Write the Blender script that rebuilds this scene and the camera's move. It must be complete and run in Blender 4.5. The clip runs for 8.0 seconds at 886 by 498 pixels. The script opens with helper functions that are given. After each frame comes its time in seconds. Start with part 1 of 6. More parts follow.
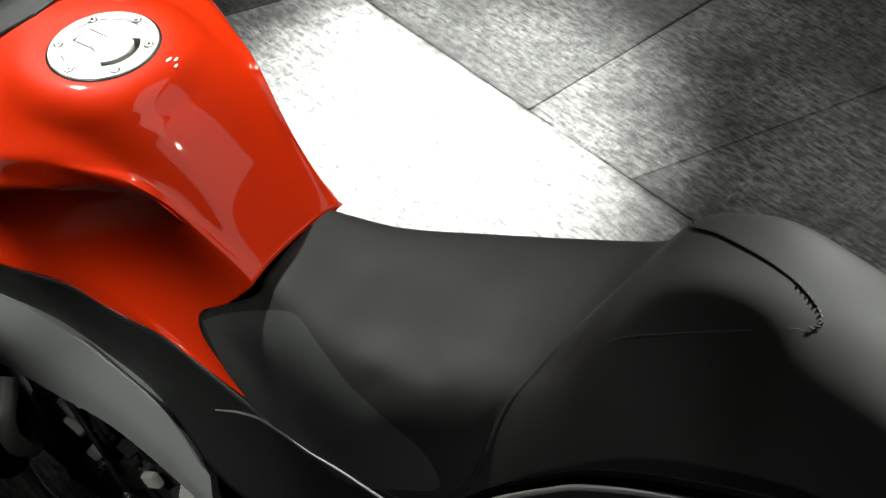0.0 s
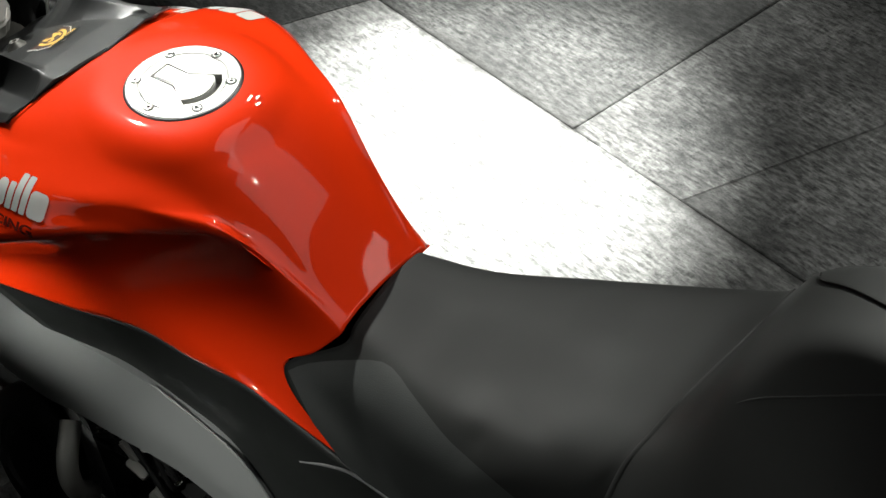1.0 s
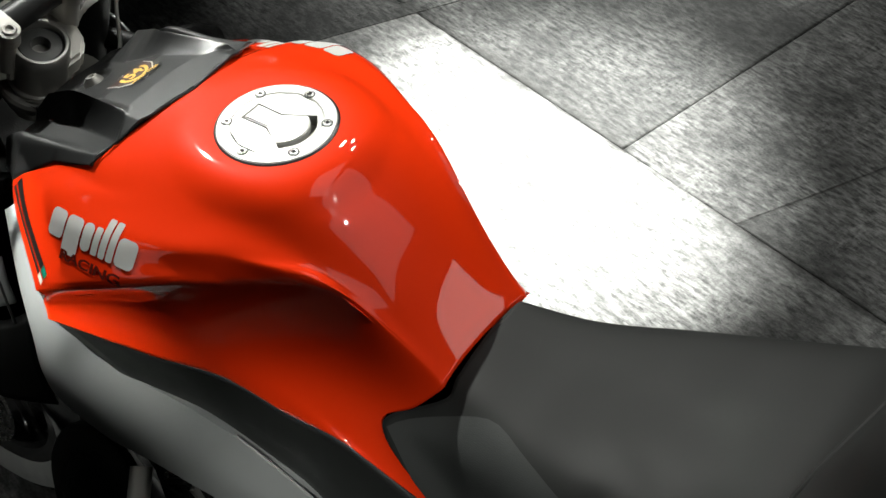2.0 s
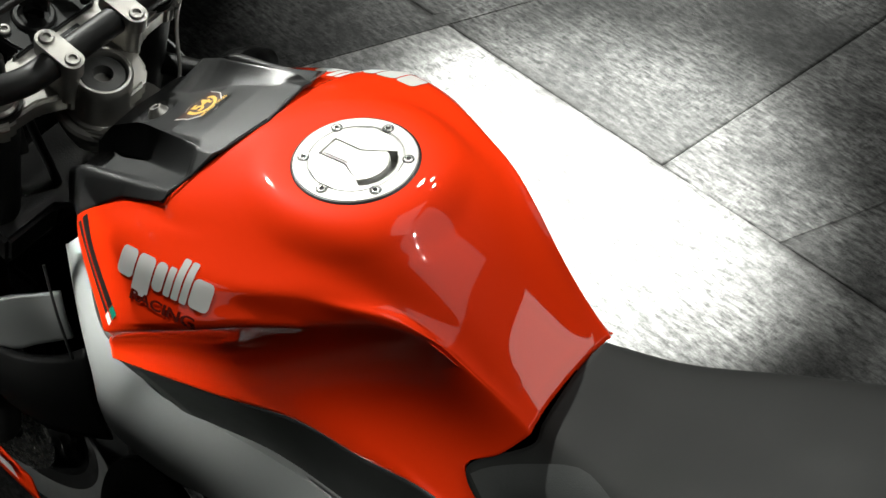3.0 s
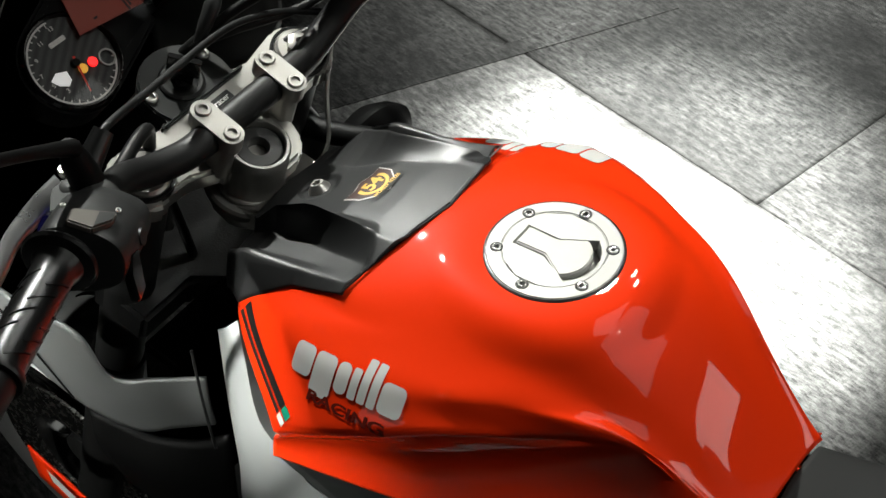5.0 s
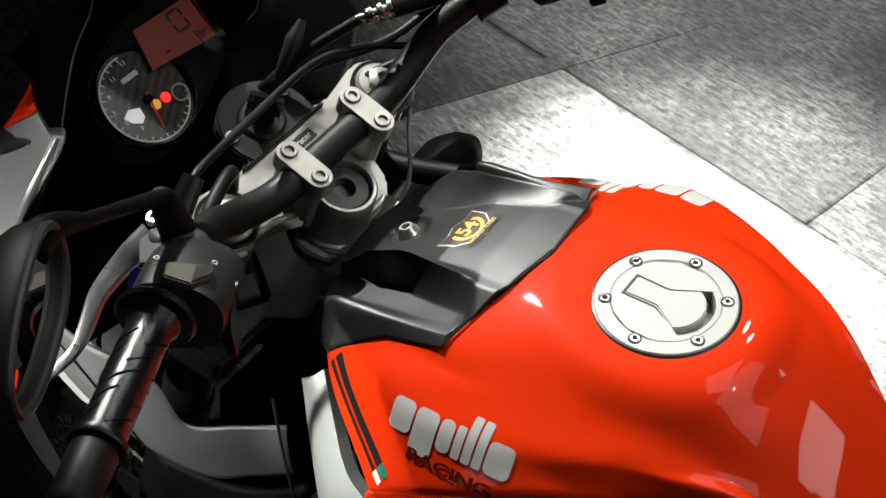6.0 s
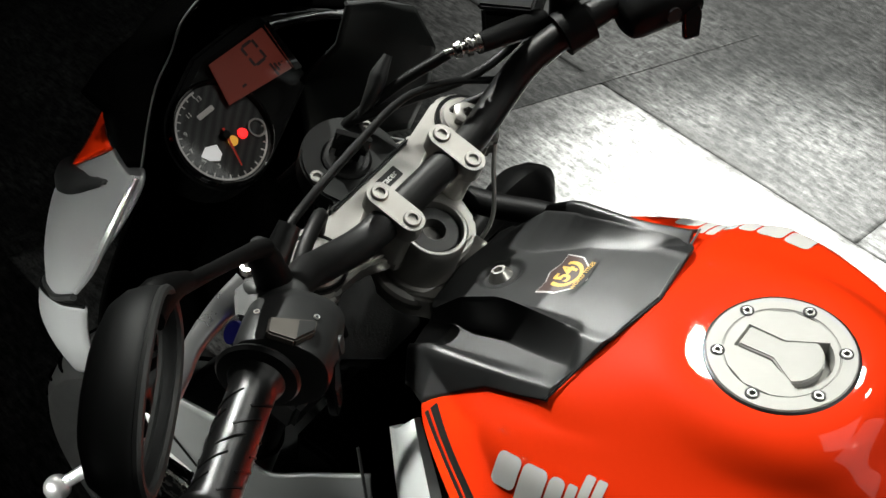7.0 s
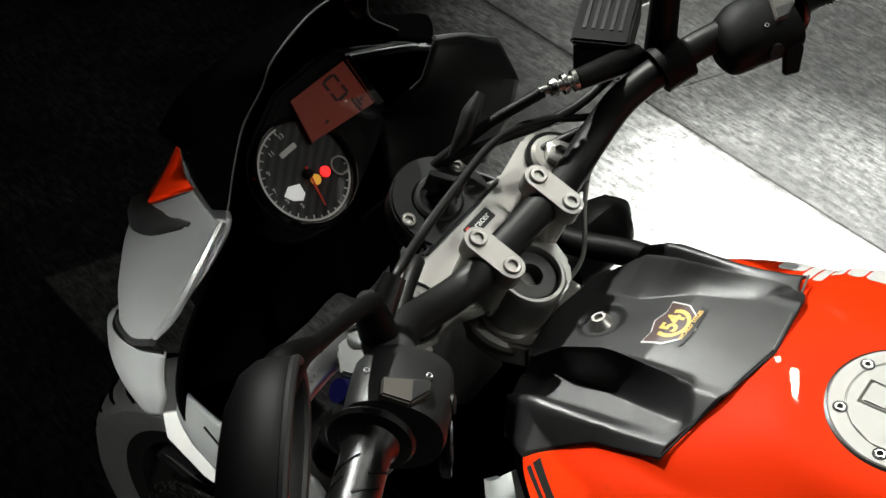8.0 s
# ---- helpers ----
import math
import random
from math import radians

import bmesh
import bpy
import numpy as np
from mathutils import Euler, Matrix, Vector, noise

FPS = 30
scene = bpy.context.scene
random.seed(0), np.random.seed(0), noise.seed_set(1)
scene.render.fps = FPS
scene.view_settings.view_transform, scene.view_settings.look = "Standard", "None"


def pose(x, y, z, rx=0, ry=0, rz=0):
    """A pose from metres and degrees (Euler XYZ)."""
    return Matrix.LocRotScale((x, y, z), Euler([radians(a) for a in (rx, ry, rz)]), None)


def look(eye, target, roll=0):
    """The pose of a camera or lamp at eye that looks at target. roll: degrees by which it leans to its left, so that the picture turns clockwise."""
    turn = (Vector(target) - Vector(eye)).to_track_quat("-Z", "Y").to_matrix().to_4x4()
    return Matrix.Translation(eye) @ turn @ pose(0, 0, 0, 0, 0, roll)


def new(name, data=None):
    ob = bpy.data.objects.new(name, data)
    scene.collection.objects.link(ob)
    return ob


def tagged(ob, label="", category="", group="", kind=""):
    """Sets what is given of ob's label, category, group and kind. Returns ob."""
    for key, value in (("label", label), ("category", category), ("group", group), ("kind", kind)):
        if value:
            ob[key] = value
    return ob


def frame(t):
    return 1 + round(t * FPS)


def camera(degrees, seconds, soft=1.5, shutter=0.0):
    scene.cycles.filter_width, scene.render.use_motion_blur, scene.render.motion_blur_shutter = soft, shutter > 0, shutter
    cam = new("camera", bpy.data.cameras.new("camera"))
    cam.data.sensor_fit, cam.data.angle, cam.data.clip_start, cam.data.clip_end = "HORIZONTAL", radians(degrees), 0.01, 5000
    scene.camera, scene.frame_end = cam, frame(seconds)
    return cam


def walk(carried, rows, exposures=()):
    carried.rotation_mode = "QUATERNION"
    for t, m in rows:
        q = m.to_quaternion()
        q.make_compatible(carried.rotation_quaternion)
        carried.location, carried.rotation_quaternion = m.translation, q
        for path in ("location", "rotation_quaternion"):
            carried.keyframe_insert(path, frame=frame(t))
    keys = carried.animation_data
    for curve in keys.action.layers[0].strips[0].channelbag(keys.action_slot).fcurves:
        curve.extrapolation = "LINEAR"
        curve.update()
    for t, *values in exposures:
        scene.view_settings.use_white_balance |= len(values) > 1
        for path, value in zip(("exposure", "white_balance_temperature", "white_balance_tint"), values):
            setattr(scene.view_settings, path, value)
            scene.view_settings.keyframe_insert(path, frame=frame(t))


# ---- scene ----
cam = camera(34.1, 8.0)
PATH = [
    (0, (-1.029, 0.704, 1.893), (-0.094, -0.376, 0.493), -6.2),
    (0.5, (-0.965, 0.703, 1.89), (-0.034, -0.38, 0.49), -6.1),
    (1, (-0.907, 0.702, 1.888), (0.023, -0.382, 0.488), -6.1),
    (1.5, (-0.839, 0.701, 1.887), (0.088, -0.384, 0.486), -5.9),
    (3, (-0.682, 0.7, 1.887), (0.237, -0.388, 0.483), -5.6),
    (3.5, (-0.626, 0.698, 1.886), (0.291, -0.39, 0.48), -5.4),
    (4, (-0.562, 0.698, 1.886), (0.354, -0.391, 0.48), -5.4),
    (5.5, (-0.415, 0.696, 1.884), (0.494, -0.396, 0.476), -5.2),
    (6, (-0.356, 0.695, 1.883), (0.551, -0.398, 0.475), -5.2),
    (6.5, (-0.303, 0.695, 1.882), (0.604, -0.398, 0.475), -5.2),
    (7, (-0.255, 0.695, 1.884), (0.649, -0.399, 0.474), -5.2),
    (7.5, (-0.205, 0.695, 1.885), (0.697, -0.399, 0.474), -5.1),
    (8, (-0.153, 0.696, 1.885), (0.746, -0.4, 0.474), -5.0),
]
walk(cam, [(t, look(eye, target, roll)) for t, eye, target, roll in PATH])

# ---- light: a dark hall with lamps out of view, and added fills ----
world = bpy.data.worlds.new("hall_air")
scene.world = world
world.use_nodes = True
world.node_tree.nodes["Background"].inputs[0].default_value = (0.75, 0.8, 0.8, 1)
world.node_tree.nodes["Background"].inputs[1].default_value = 0.0008
scene.view_settings.exposure = -0.1


def lamp(name, kind, at, target, watts, colour=(0.965, 0.985, 0.925), **more):
    data = bpy.data.lights.new(name, kind)
    data.energy, data.color = watts, colour
    if kind == "AREA":
        data.shape = "RECTANGLE"
        data.size, data.size_y = more["size"]
        data.spread = radians(more["spread"])
    if kind == "SPOT":
        data.spot_size, data.spot_blend = radians(more["cone"]), more["blend"]
        data.shadow_soft_size = more["soft"]
    ob = new(name, data)
    ob.matrix_world = look(at, target)
    return ob


lamp("floor_spot", "SPOT", (1.1, -2.3, 3.6), (0.46, -1.05, 0.0), 9500, cone=17, blend=1.0, soft=0.05)
# two unseen fills, added to lift the floor beyond the pool
lamp("aisle_fill", "SPOT", (0.9, -3.4, 4.3), (-0.65, -1.45, 0.0), 900, cone=20, blend=1.0, soft=0.08)
lamp("front_aisle_fill", "SPOT", (1.9, -3.6, 4.3), (0.85, -1.75, 0.0), 3600, cone=20, blend=1.0, soft=0.08)
lamp("key_spot", "SPOT", (2.1, -1.1, 3.3), (0.08, 0.0, 1.0), 800, cone=20, blend=0.8, soft=0.016)
for x, y in ((0.95, -1.9), (0.35, -2.1), (-0.3, -2.0)):
    lamp("row_spot", "SPOT", (x, y, 3.5), (-0.05, 0.0, 1.0), 45, cone=24, blend=0.7, soft=0.075)
lamp("overhead_panel", "AREA", (-1.5, -0.9, 4.2), (-0.7, 0.0, 1.0), 8, size=(1.8, 1.2), spread=180)
lamp("left_panel", "AREA", (1.3, 2.6, 2.3), (0.2, 0.1, 0.8), 1.5, size=(1.2, 0.8), spread=180)
lamp("left_spot", "SPOT", (-0.3, 2.4, 2.6), (0.61, 0.2, 0.88), 1000, cone=5.2, blend=0.3, soft=0.12)
# four unseen narrow fills, each added to brighten one part of the motorcycle
lamp("left_low_fill", "SPOT", (2.1, 2.3, 1.1), (0.52, 0.19, 0.80), 330, cone=6, blend=1.0, soft=0.12)
lamp("wheel_fill", "SPOT", (0.3, 2.4, 3.0), (0.70, 0.10, 0.48), 450, cone=14, blend=1.0, soft=0.08)
lamp("frame_fill", "SPOT", (1.4, 2.3, 2.6), (0.21, 0.165, 0.86), 2200, cone=4, blend=1.0, soft=0.08)
lamp("seat_fill", "SPOT", (-0.9, 2.4, 3.0), (-0.62, 0.15, 0.86), 90, cone=16, blend=1.0, soft=0.1)
lamp("left_floor_spot", "SPOT", (0.3, 2.0, 3.6), (0.02, 1.1, 0.0), 700, cone=16, blend=0.5, soft=0.05)
lamp("rear_spot", "SPOT", (-2.6, -0.9, 3.6), (-0.06, 0.0, 0.95), 175, cone=12.5, blend=0.8, soft=0.01)
# two more added fills, for the pillion and the lower flank
lamp("tail_fill", "SPOT", (-1.3, -2.5, 3.1), (-0.80, -0.06, 1.07), 3000, cone=9.5, blend=1.0, soft=0.12)
lamp("flank_fill", "SPOT", (0.5, 2.3, 3.2), (-0.15, 0.15, 0.58), 520, cone=8.5, blend=0.8, soft=0.08)
lamp("rear_panel", "AREA", (-3.2, -1.0, 3.7), (-0.1, 0.0, 1.0), 14, size=(2.9, 1.9), spread=180)
lamp("rear_screen", "AREA", (-4.2, -1.9, 1.75), (-0.1, 0.0, 1.0), 15, size=(2.4, 0.8), spread=180)

# ---- materials ----


def material(name, colour, rough=0.5, metal=0.0, coat=0.0, grain=0.0, scale=60.0, bump=0.0, bump_scale=400.0, rough_var=0.0, spec=0.5, emit=0.0, sheen=0.0):
    mat = bpy.data.materials.new(name)
    mat.use_nodes = True
    nt = mat.node_tree
    b = nt.nodes["Principled BSDF"]
    b.inputs["Base Color"].default_value = (*colour, 1)
    b.inputs["Roughness"].default_value = rough
    b.inputs["Metallic"].default_value = metal
    b.inputs["Coat Weight"].default_value = coat
    b.inputs["Coat Roughness"].default_value = 0.03
    b.inputs["Specular IOR Level"].default_value = spec
    if emit:
        b.inputs["Emission Color"].default_value = (*colour, 1)
        b.inputs["Emission Strength"].default_value = emit
    co = nt.nodes.new("ShaderNodeTexCoord")
    if grain or rough_var:
        big = nt.nodes.new("ShaderNodeTexNoise")
        big.inputs["Scale"].default_value = scale
        big.inputs["Detail"].default_value = 6
        nt.links.new(co.outputs["Object"], big.inputs["Vector"])
        if grain:
            mix = nt.nodes.new("ShaderNodeMix")
            mix.data_type = "RGBA"
            mix.inputs["A"].default_value = (*[c * (1 - grain) for c in colour], 1)
            mix.inputs["B"].default_value = (*[min(1, c * (1 + grain)) for c in colour], 1)
            nt.links.new(big.outputs["Fac"], mix.inputs["Factor"])
            nt.links.new(mix.outputs["Result"], b.inputs["Base Color"])
        if rough_var:
            ramp = nt.nodes.new("ShaderNodeMapRange")
            ramp.inputs["From Min"].default_value, ramp.inputs["From Max"].default_value = 0.3, 0.7
            ramp.inputs["To Min"].default_value, ramp.inputs["To Max"].default_value = rough - rough_var, rough + rough_var
            nt.links.new(big.outputs["Fac"], ramp.inputs["Value"])
            nt.links.new(ramp.outputs["Result"], b.inputs["Roughness"])
    if bump:
        fine = nt.nodes.new("ShaderNodeTexNoise")
        fine.inputs["Scale"].default_value = bump_scale
        fine.inputs["Detail"].default_value = 3
        nt.links.new(co.outputs["Object"], fine.inputs["Vector"])
        bm_ = nt.nodes.new("ShaderNodeBump")
        bm_.inputs["Strength"].default_value = bump
        bm_.inputs["Distance"].default_value = 0.001
        nt.links.new(fine.outputs["Fac"], bm_.inputs["Height"])
        nt.links.new(bm_.outputs["Normal"], b.inputs["Normal"])
    return mat


RED = material("red_paint", (0.78, 0.032, 0.003), 0.45, coat=1.0, grain=0.04, scale=8, spec=0.04)
SEAT = material("seat_vinyl", (0.017, 0.0174, 0.017), 0.6, grain=0.15, scale=14, bump=0.1, bump_scale=1300, rough_var=0.06, spec=0.12)
SEAT_PAD = material("pillion_vinyl", (0.034, 0.0355, 0.035), 0.6, grain=0.1, scale=20, bump=0.2, bump_scale=1100, spec=0.15)
SEAT_SIDE = material("seat_side_vinyl", (0.036, 0.0385, 0.038), 0.55, grain=0.12, scale=16, bump=0.25, bump_scale=900, spec=0.2)
COVER = material("satin_plastic", (0.02, 0.0204, 0.0207), 0.36, grain=0.1, scale=30, bump=0.12, bump_scale=1800, rough_var=0.04, spec=0.4)
BLACK = material("black_plastic", (0.0035, 0.0035, 0.0035), 0.5, grain=0.2, scale=30, bump=0.2, bump_scale=900, spec=0.12)
# near-black that paints in the shade of hollows, gaps and inner parts
SHADE = material("shade_black", (0.001, 0.001, 0.001), 0.8, grain=0.2, scale=30, spec=0.0)
SHELL = material("mirror_housing_plastic", (0.014, 0.0145, 0.0145), 0.48, grain=0.15, scale=40, spec=0.25)
GLOSSY = material("gloss_black", (0.008, 0.008, 0.008), 0.12, coat=0.5, grain=0.1, scale=30)
GREY = material("grey_paint", (0.2, 0.205, 0.205), 0.42, metal=0.4, grain=0.05, scale=25, rough_var=0.02)
FRAME = material("frame_silver", (0.28, 0.288, 0.285), 0.38, metal=0.35, grain=0.06, scale=25, rough_var=0.06)
GREY_DARK = material("dark_grey_plastic", (0.017, 0.0175, 0.0175), 0.42, grain=0.1, scale=25, rough_var=0.05, spec=0.4)
SIDE = material("side_cover_plastic", (0.0135, 0.0146, 0.014), 0.45, grain=0.15, scale=25, rough_var=0.05, spec=0.25)
EDGE = material("acrylic_edge", (0.14, 0.14, 0.135), 0.25, spec=0.6)
WHITE = material("white_paint", (0.7, 0.7, 0.68), 0.35, grain=0.05, scale=20)
ALLOY = material("cast_alloy", (0.36, 0.35, 0.328), 0.38, metal=0.85, grain=0.1, scale=60, bump=0.15, bump_scale=1200, rough_var=0.08)
CAP = material("anodised_cap", (0.42, 0.417, 0.395), 0.45, metal=0.45, grain=0.04, scale=90, bump=0.1, bump_scale=2000)
STEEL = material("steel", (0.66, 0.65, 0.62), 0.25, metal=1.0, grain=0.1, scale=120, rough_var=0.08)
DARK_METAL = material("dark_metal", (0.02, 0.02, 0.02), 0.45, metal=0.5, grain=0.3, scale=40, bump=0.3, bump_scale=500)
TUBE = material("black_bar", (0.006, 0.006, 0.006), 0.45, grain=0.15, scale=50, bump=0.1, bump_scale=1500, spec=0.25)
RUBBER = material("rubber", (0.006, 0.006, 0.006), 0.28, grain=0.2, scale=60, bump=0.2, bump_scale=900)
TYRE = material("tyre_rubber", (0.06, 0.06, 0.06), 0.7, grain=0.25, scale=50, bump=0.3, bump_scale=600)
SILVER = material("silver_decal", (0.62, 0.6, 0.58), 0.35, metal=0.2, grain=0.05, scale=90)
DARK_DECAL = material("dark_decal", (0.10, 0.008, 0.004), 0.5, spec=0.1)
BLACK_DECAL = material("black_decal", (0.01, 0.01, 0.01), 0.4, spec=0.3)
GREEN_DECAL = material("green_decal", (0.0, 0.22, 0.14), 0.3, coat=0.6)
WHITE_DECAL = material("white_decal", (0.75, 0.74, 0.72), 0.35, coat=0.4)
GOLD = material("gold_decal", (0.75, 0.45, 0.08), 0.4, grain=0.1, scale=200)
BROWN = material("badge_dark", (0.05, 0.02, 0.015), 0.4)
RED_DECAL = material("red_decal", (0.6, 0.03, 0.02), 0.35)
LCD = material("lcd_glow", (0.3, 0.045, 0.025), 0.3, emit=0.09)
LCD_DARK = material("lcd_segment", (0.03, 0.005, 0.004), 0.4)
DIAL = material("dial_face", (0.02, 0.02, 0.02), 0.35)
weave = DIAL.node_tree.nodes.new("ShaderNodeTexWave")
weave.bands_direction = "DIAGONAL"
weave.inputs["Scale"].default_value = 42
weave.inputs["Distortion"].default_value = 1.5
place = DIAL.node_tree.nodes.new("ShaderNodeTexCoord")
tone = DIAL.node_tree.nodes.new("ShaderNodeMapRange")
tone.inputs["To Min"].default_value, tone.inputs["To Max"].default_value = 0.003, 0.035
DIAL.node_tree.links.new(place.outputs["Object"], weave.inputs["Vector"])
DIAL.node_tree.links.new(weave.outputs["Fac"], tone.inputs["Value"])
DIAL.node_tree.links.new(tone.outputs[0], DIAL.node_tree.nodes["Principled BSDF"].inputs["Base Color"])
FAIRING = material("fairing_paint", (0.3, 0.305, 0.308), 0.32, metal=0.4, grain=0.03, scale=12, rough_var=0.01)
# glowing white for the glare painted on the dial
GLARE_MARK = material("dial_glare_white", (0.8, 0.8, 0.78), 0.4, emit=0.6)
DIAL_MARK = material("dial_mark", (0.5, 0.48, 0.45), 0.5, emit=0.2)
RED_LAMP = material("red_telltale", (1.0, 0.02, 0.02), 0.3, emit=2.2)
YELLOW_LAMP = material("amber_telltale", (0.8, 0.4, 0.05), 0.3, emit=0.7)
NEEDLE = material("needle", (0.6, 0.03, 0.01), 0.4, emit=0.15)
ROCKER = material("rocker_plastic", (0.075, 0.066, 0.056), 0.45, grain=0.1, scale=80)
BOLT = material("bolt_steel", (0.36, 0.35, 0.33), 0.38, metal=0.9, grain=0.15, scale=150)
LEVER = material("lever_alloy", (0.45, 0.45, 0.45), 0.3, metal=0.8, grain=0.06, scale=60, rough_var=0.04)
CASTING = material("grey_casting", (0.06, 0.061, 0.06), 0.45, metal=0.3, grain=0.15, scale=80, bump=0.1, bump_scale=900)
BLUE = material("blue_anodised", (0.012, 0.012, 0.12), 0.3, metal=0.8)
MIRROR = material("mirror_glass", (0.85, 0.86, 0.86), 0.02, metal=1.0)
WALL = material("hall_wall", (0.012, 0.012, 0.012), 0.9, grain=0.3, scale=3, spec=0.1)


def smoked_glass():
    mat = bpy.data.materials.new("smoked_screen")
    mat.use_nodes = True
    nt = mat.node_tree
    out = nt.nodes["Material Output"]
    b = nt.nodes["Principled BSDF"]
    b.inputs["Base Color"].default_value = (0.004, 0.004, 0.004, 1)
    b.inputs["Roughness"].default_value = 0.05
    b.inputs["Specular IOR Level"].default_value = 0.15
    clear = nt.nodes.new("ShaderNodeBsdfTransparent")
    clear.inputs[0].default_value = (0.2, 0.2, 0.2, 1)
    mix = nt.nodes.new("ShaderNodeMixShader")
    mix.inputs[0].default_value = 0.35
    nt.links.new(clear.outputs[0], mix.inputs[1])
    nt.links.new(b.outputs[0], mix.inputs[2])
    nt.links.new(mix.outputs[0], out.inputs[0])
    return mat


def clear_lens():
    mat = bpy.data.materials.new("clear_lens")
    mat.use_nodes = True
    nt = mat.node_tree
    out = nt.nodes["Material Output"]
    gloss = nt.nodes.new("ShaderNodeBsdfGlossy")
    gloss.inputs["Roughness"].default_value = 0.03
    clear = nt.nodes.new("ShaderNodeBsdfTransparent")
    fr = nt.nodes.new("ShaderNodeFresnel")
    mix = nt.nodes.new("ShaderNodeMixShader")
    nt.links.new(fr.outputs[0], mix.inputs[0])
    nt.links.new(clear.outputs[0], mix.inputs[1])
    nt.links.new(gloss.outputs[0], mix.inputs[2])
    nt.links.new(mix.outputs[0], out.inputs[0])
    return mat


def floor_material(name, dark, pale, gain):
    """Black gritty floor sheet: pale grit, faint drag marks along the sheet, uneven gloss."""
    mat = bpy.data.materials.new(name)
    mat.use_nodes = True
    nt = mat.node_tree
    b = nt.nodes["Principled BSDF"]
    b.inputs["Specular IOR Level"].default_value = 0.1
    co = nt.nodes.new("ShaderNodeNewGeometry")

    def mapped(scale):
        turn = nt.nodes.new("ShaderNodeMapping")
        turn.inputs["Rotation"].default_value = (0, 0, radians(14))
        nt.links.new(co.outputs["Position"], turn.inputs["Vector"])
        m = nt.nodes.new("ShaderNodeMapping")
        m.inputs["Scale"].default_value = scale
        nt.links.new(turn.outputs[0], m.inputs["Vector"])
        return m

    def tex(src, scale, detail, rough=0.6):
        n = nt.nodes.new("ShaderNodeTexNoise")
        n.inputs["Scale"].default_value, n.inputs["Detail"].default_value, n.inputs["Roughness"].default_value = scale, detail, rough
        nt.links.new(src.outputs[0], n.inputs["Vector"])
        return n

    def ramp(src, lo, hi, to_lo=0.0, to_hi=1.0):
        n = nt.nodes.new("ShaderNodeMapRange")
        n.inputs["From Min"].default_value, n.inputs["From Max"].default_value = lo, hi
        n.inputs["To Min"].default_value, n.inputs["To Max"].default_value = to_lo, to_hi
        nt.links.new(src.outputs[0], n.inputs["Value"])
        return n

    def maths(op, x, y):
        n = nt.nodes.new("ShaderNodeMath")
        n.operation = op
        for k, v in enumerate((x, y)):
            if isinstance(v, float):
                n.inputs[k].default_value = v
            else:
                nt.links.new(v.outputs[0], n.inputs[k])
        return n

    even, along, across = mapped((1, 1, 1)), mapped((34.0, 120.0, 1)), mapped((110.0, 30.0, 1))
    grit = ramp(tex(mapped((1, 2.6, 1)), 30, 5, 0.7), 0.42, 0.72)
    drag = ramp(tex(along, 1.0, 5, 0.65), 0.42, 0.75)
    cloud = ramp(tex(even, 3.0, 6, 0.7), 0.36, 0.64)
    scrape = ramp(tex(across, 1.0, 4, 0.7), 0.45, 0.7)
    drag = maths("ADD", maths("MULTIPLY", drag, 0.75), maths("MULTIPLY", maths("MULTIPLY", scrape, ramp(tex(even, 5.0, 3), 0.45, 0.7)), 0.6))
    fine = ramp(tex(even, 260, 2), 0.35, 0.7)
    worn = maths("ADD", maths("MULTIPLY", maths("MULTIPLY", grit, ramp(cloud, 0.0, 1.0, 0.35, 1.0)), 0.55), maths("MULTIPLY", maths("MULTIPLY", drag, cloud), gain))
    worn = maths("ADD", worn, maths("MULTIPLY", fine, 0.1))
    col = nt.nodes.new("ShaderNodeMix")
    col.data_type = "RGBA"
    col.inputs["A"].default_value = (dark, dark, dark, 1)
    col.inputs["B"].default_value = (pale, pale, pale * 0.99, 1)
    nt.links.new(worn.outputs[0], col.inputs["Factor"])
    nt.links.new(col.outputs["Result"], b.inputs["Base Color"])
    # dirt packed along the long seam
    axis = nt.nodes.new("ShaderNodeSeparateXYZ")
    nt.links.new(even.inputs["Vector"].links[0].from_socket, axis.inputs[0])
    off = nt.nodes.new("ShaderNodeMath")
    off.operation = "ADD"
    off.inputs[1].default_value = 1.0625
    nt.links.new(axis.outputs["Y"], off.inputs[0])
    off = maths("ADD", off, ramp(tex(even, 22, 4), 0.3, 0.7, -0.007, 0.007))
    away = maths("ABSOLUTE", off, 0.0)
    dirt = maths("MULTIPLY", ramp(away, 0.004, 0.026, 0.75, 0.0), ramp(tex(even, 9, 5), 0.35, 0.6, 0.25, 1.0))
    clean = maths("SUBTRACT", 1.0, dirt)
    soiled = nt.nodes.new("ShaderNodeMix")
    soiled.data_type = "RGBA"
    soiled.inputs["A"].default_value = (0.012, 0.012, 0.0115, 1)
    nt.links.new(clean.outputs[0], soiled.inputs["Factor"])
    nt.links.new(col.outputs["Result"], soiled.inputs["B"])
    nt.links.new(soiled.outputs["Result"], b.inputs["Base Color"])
    rr = ramp(worn, 0.0, 1.0, 0.5, 0.36)
    nt.links.new(rr.outputs[0], b.inputs["Roughness"])
    bump = nt.nodes.new("ShaderNodeBump")
    bump.inputs["Strength"].default_value = 0.5
    bump.inputs["Distance"].default_value = 0.002
    nt.links.new(worn.outputs[0], bump.inputs["Height"])
    nt.links.new(bump.outputs[0], b.inputs["Normal"])
    return mat


SCREEN, LENS = smoked_glass(), clear_lens()
# sheet tones also carry the light pool: palest in it, darker beyond
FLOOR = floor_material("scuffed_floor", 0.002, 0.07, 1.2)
FLOOR_DIM = floor_material("dim_tone_floor", 0.007, 0.175, 1.2)
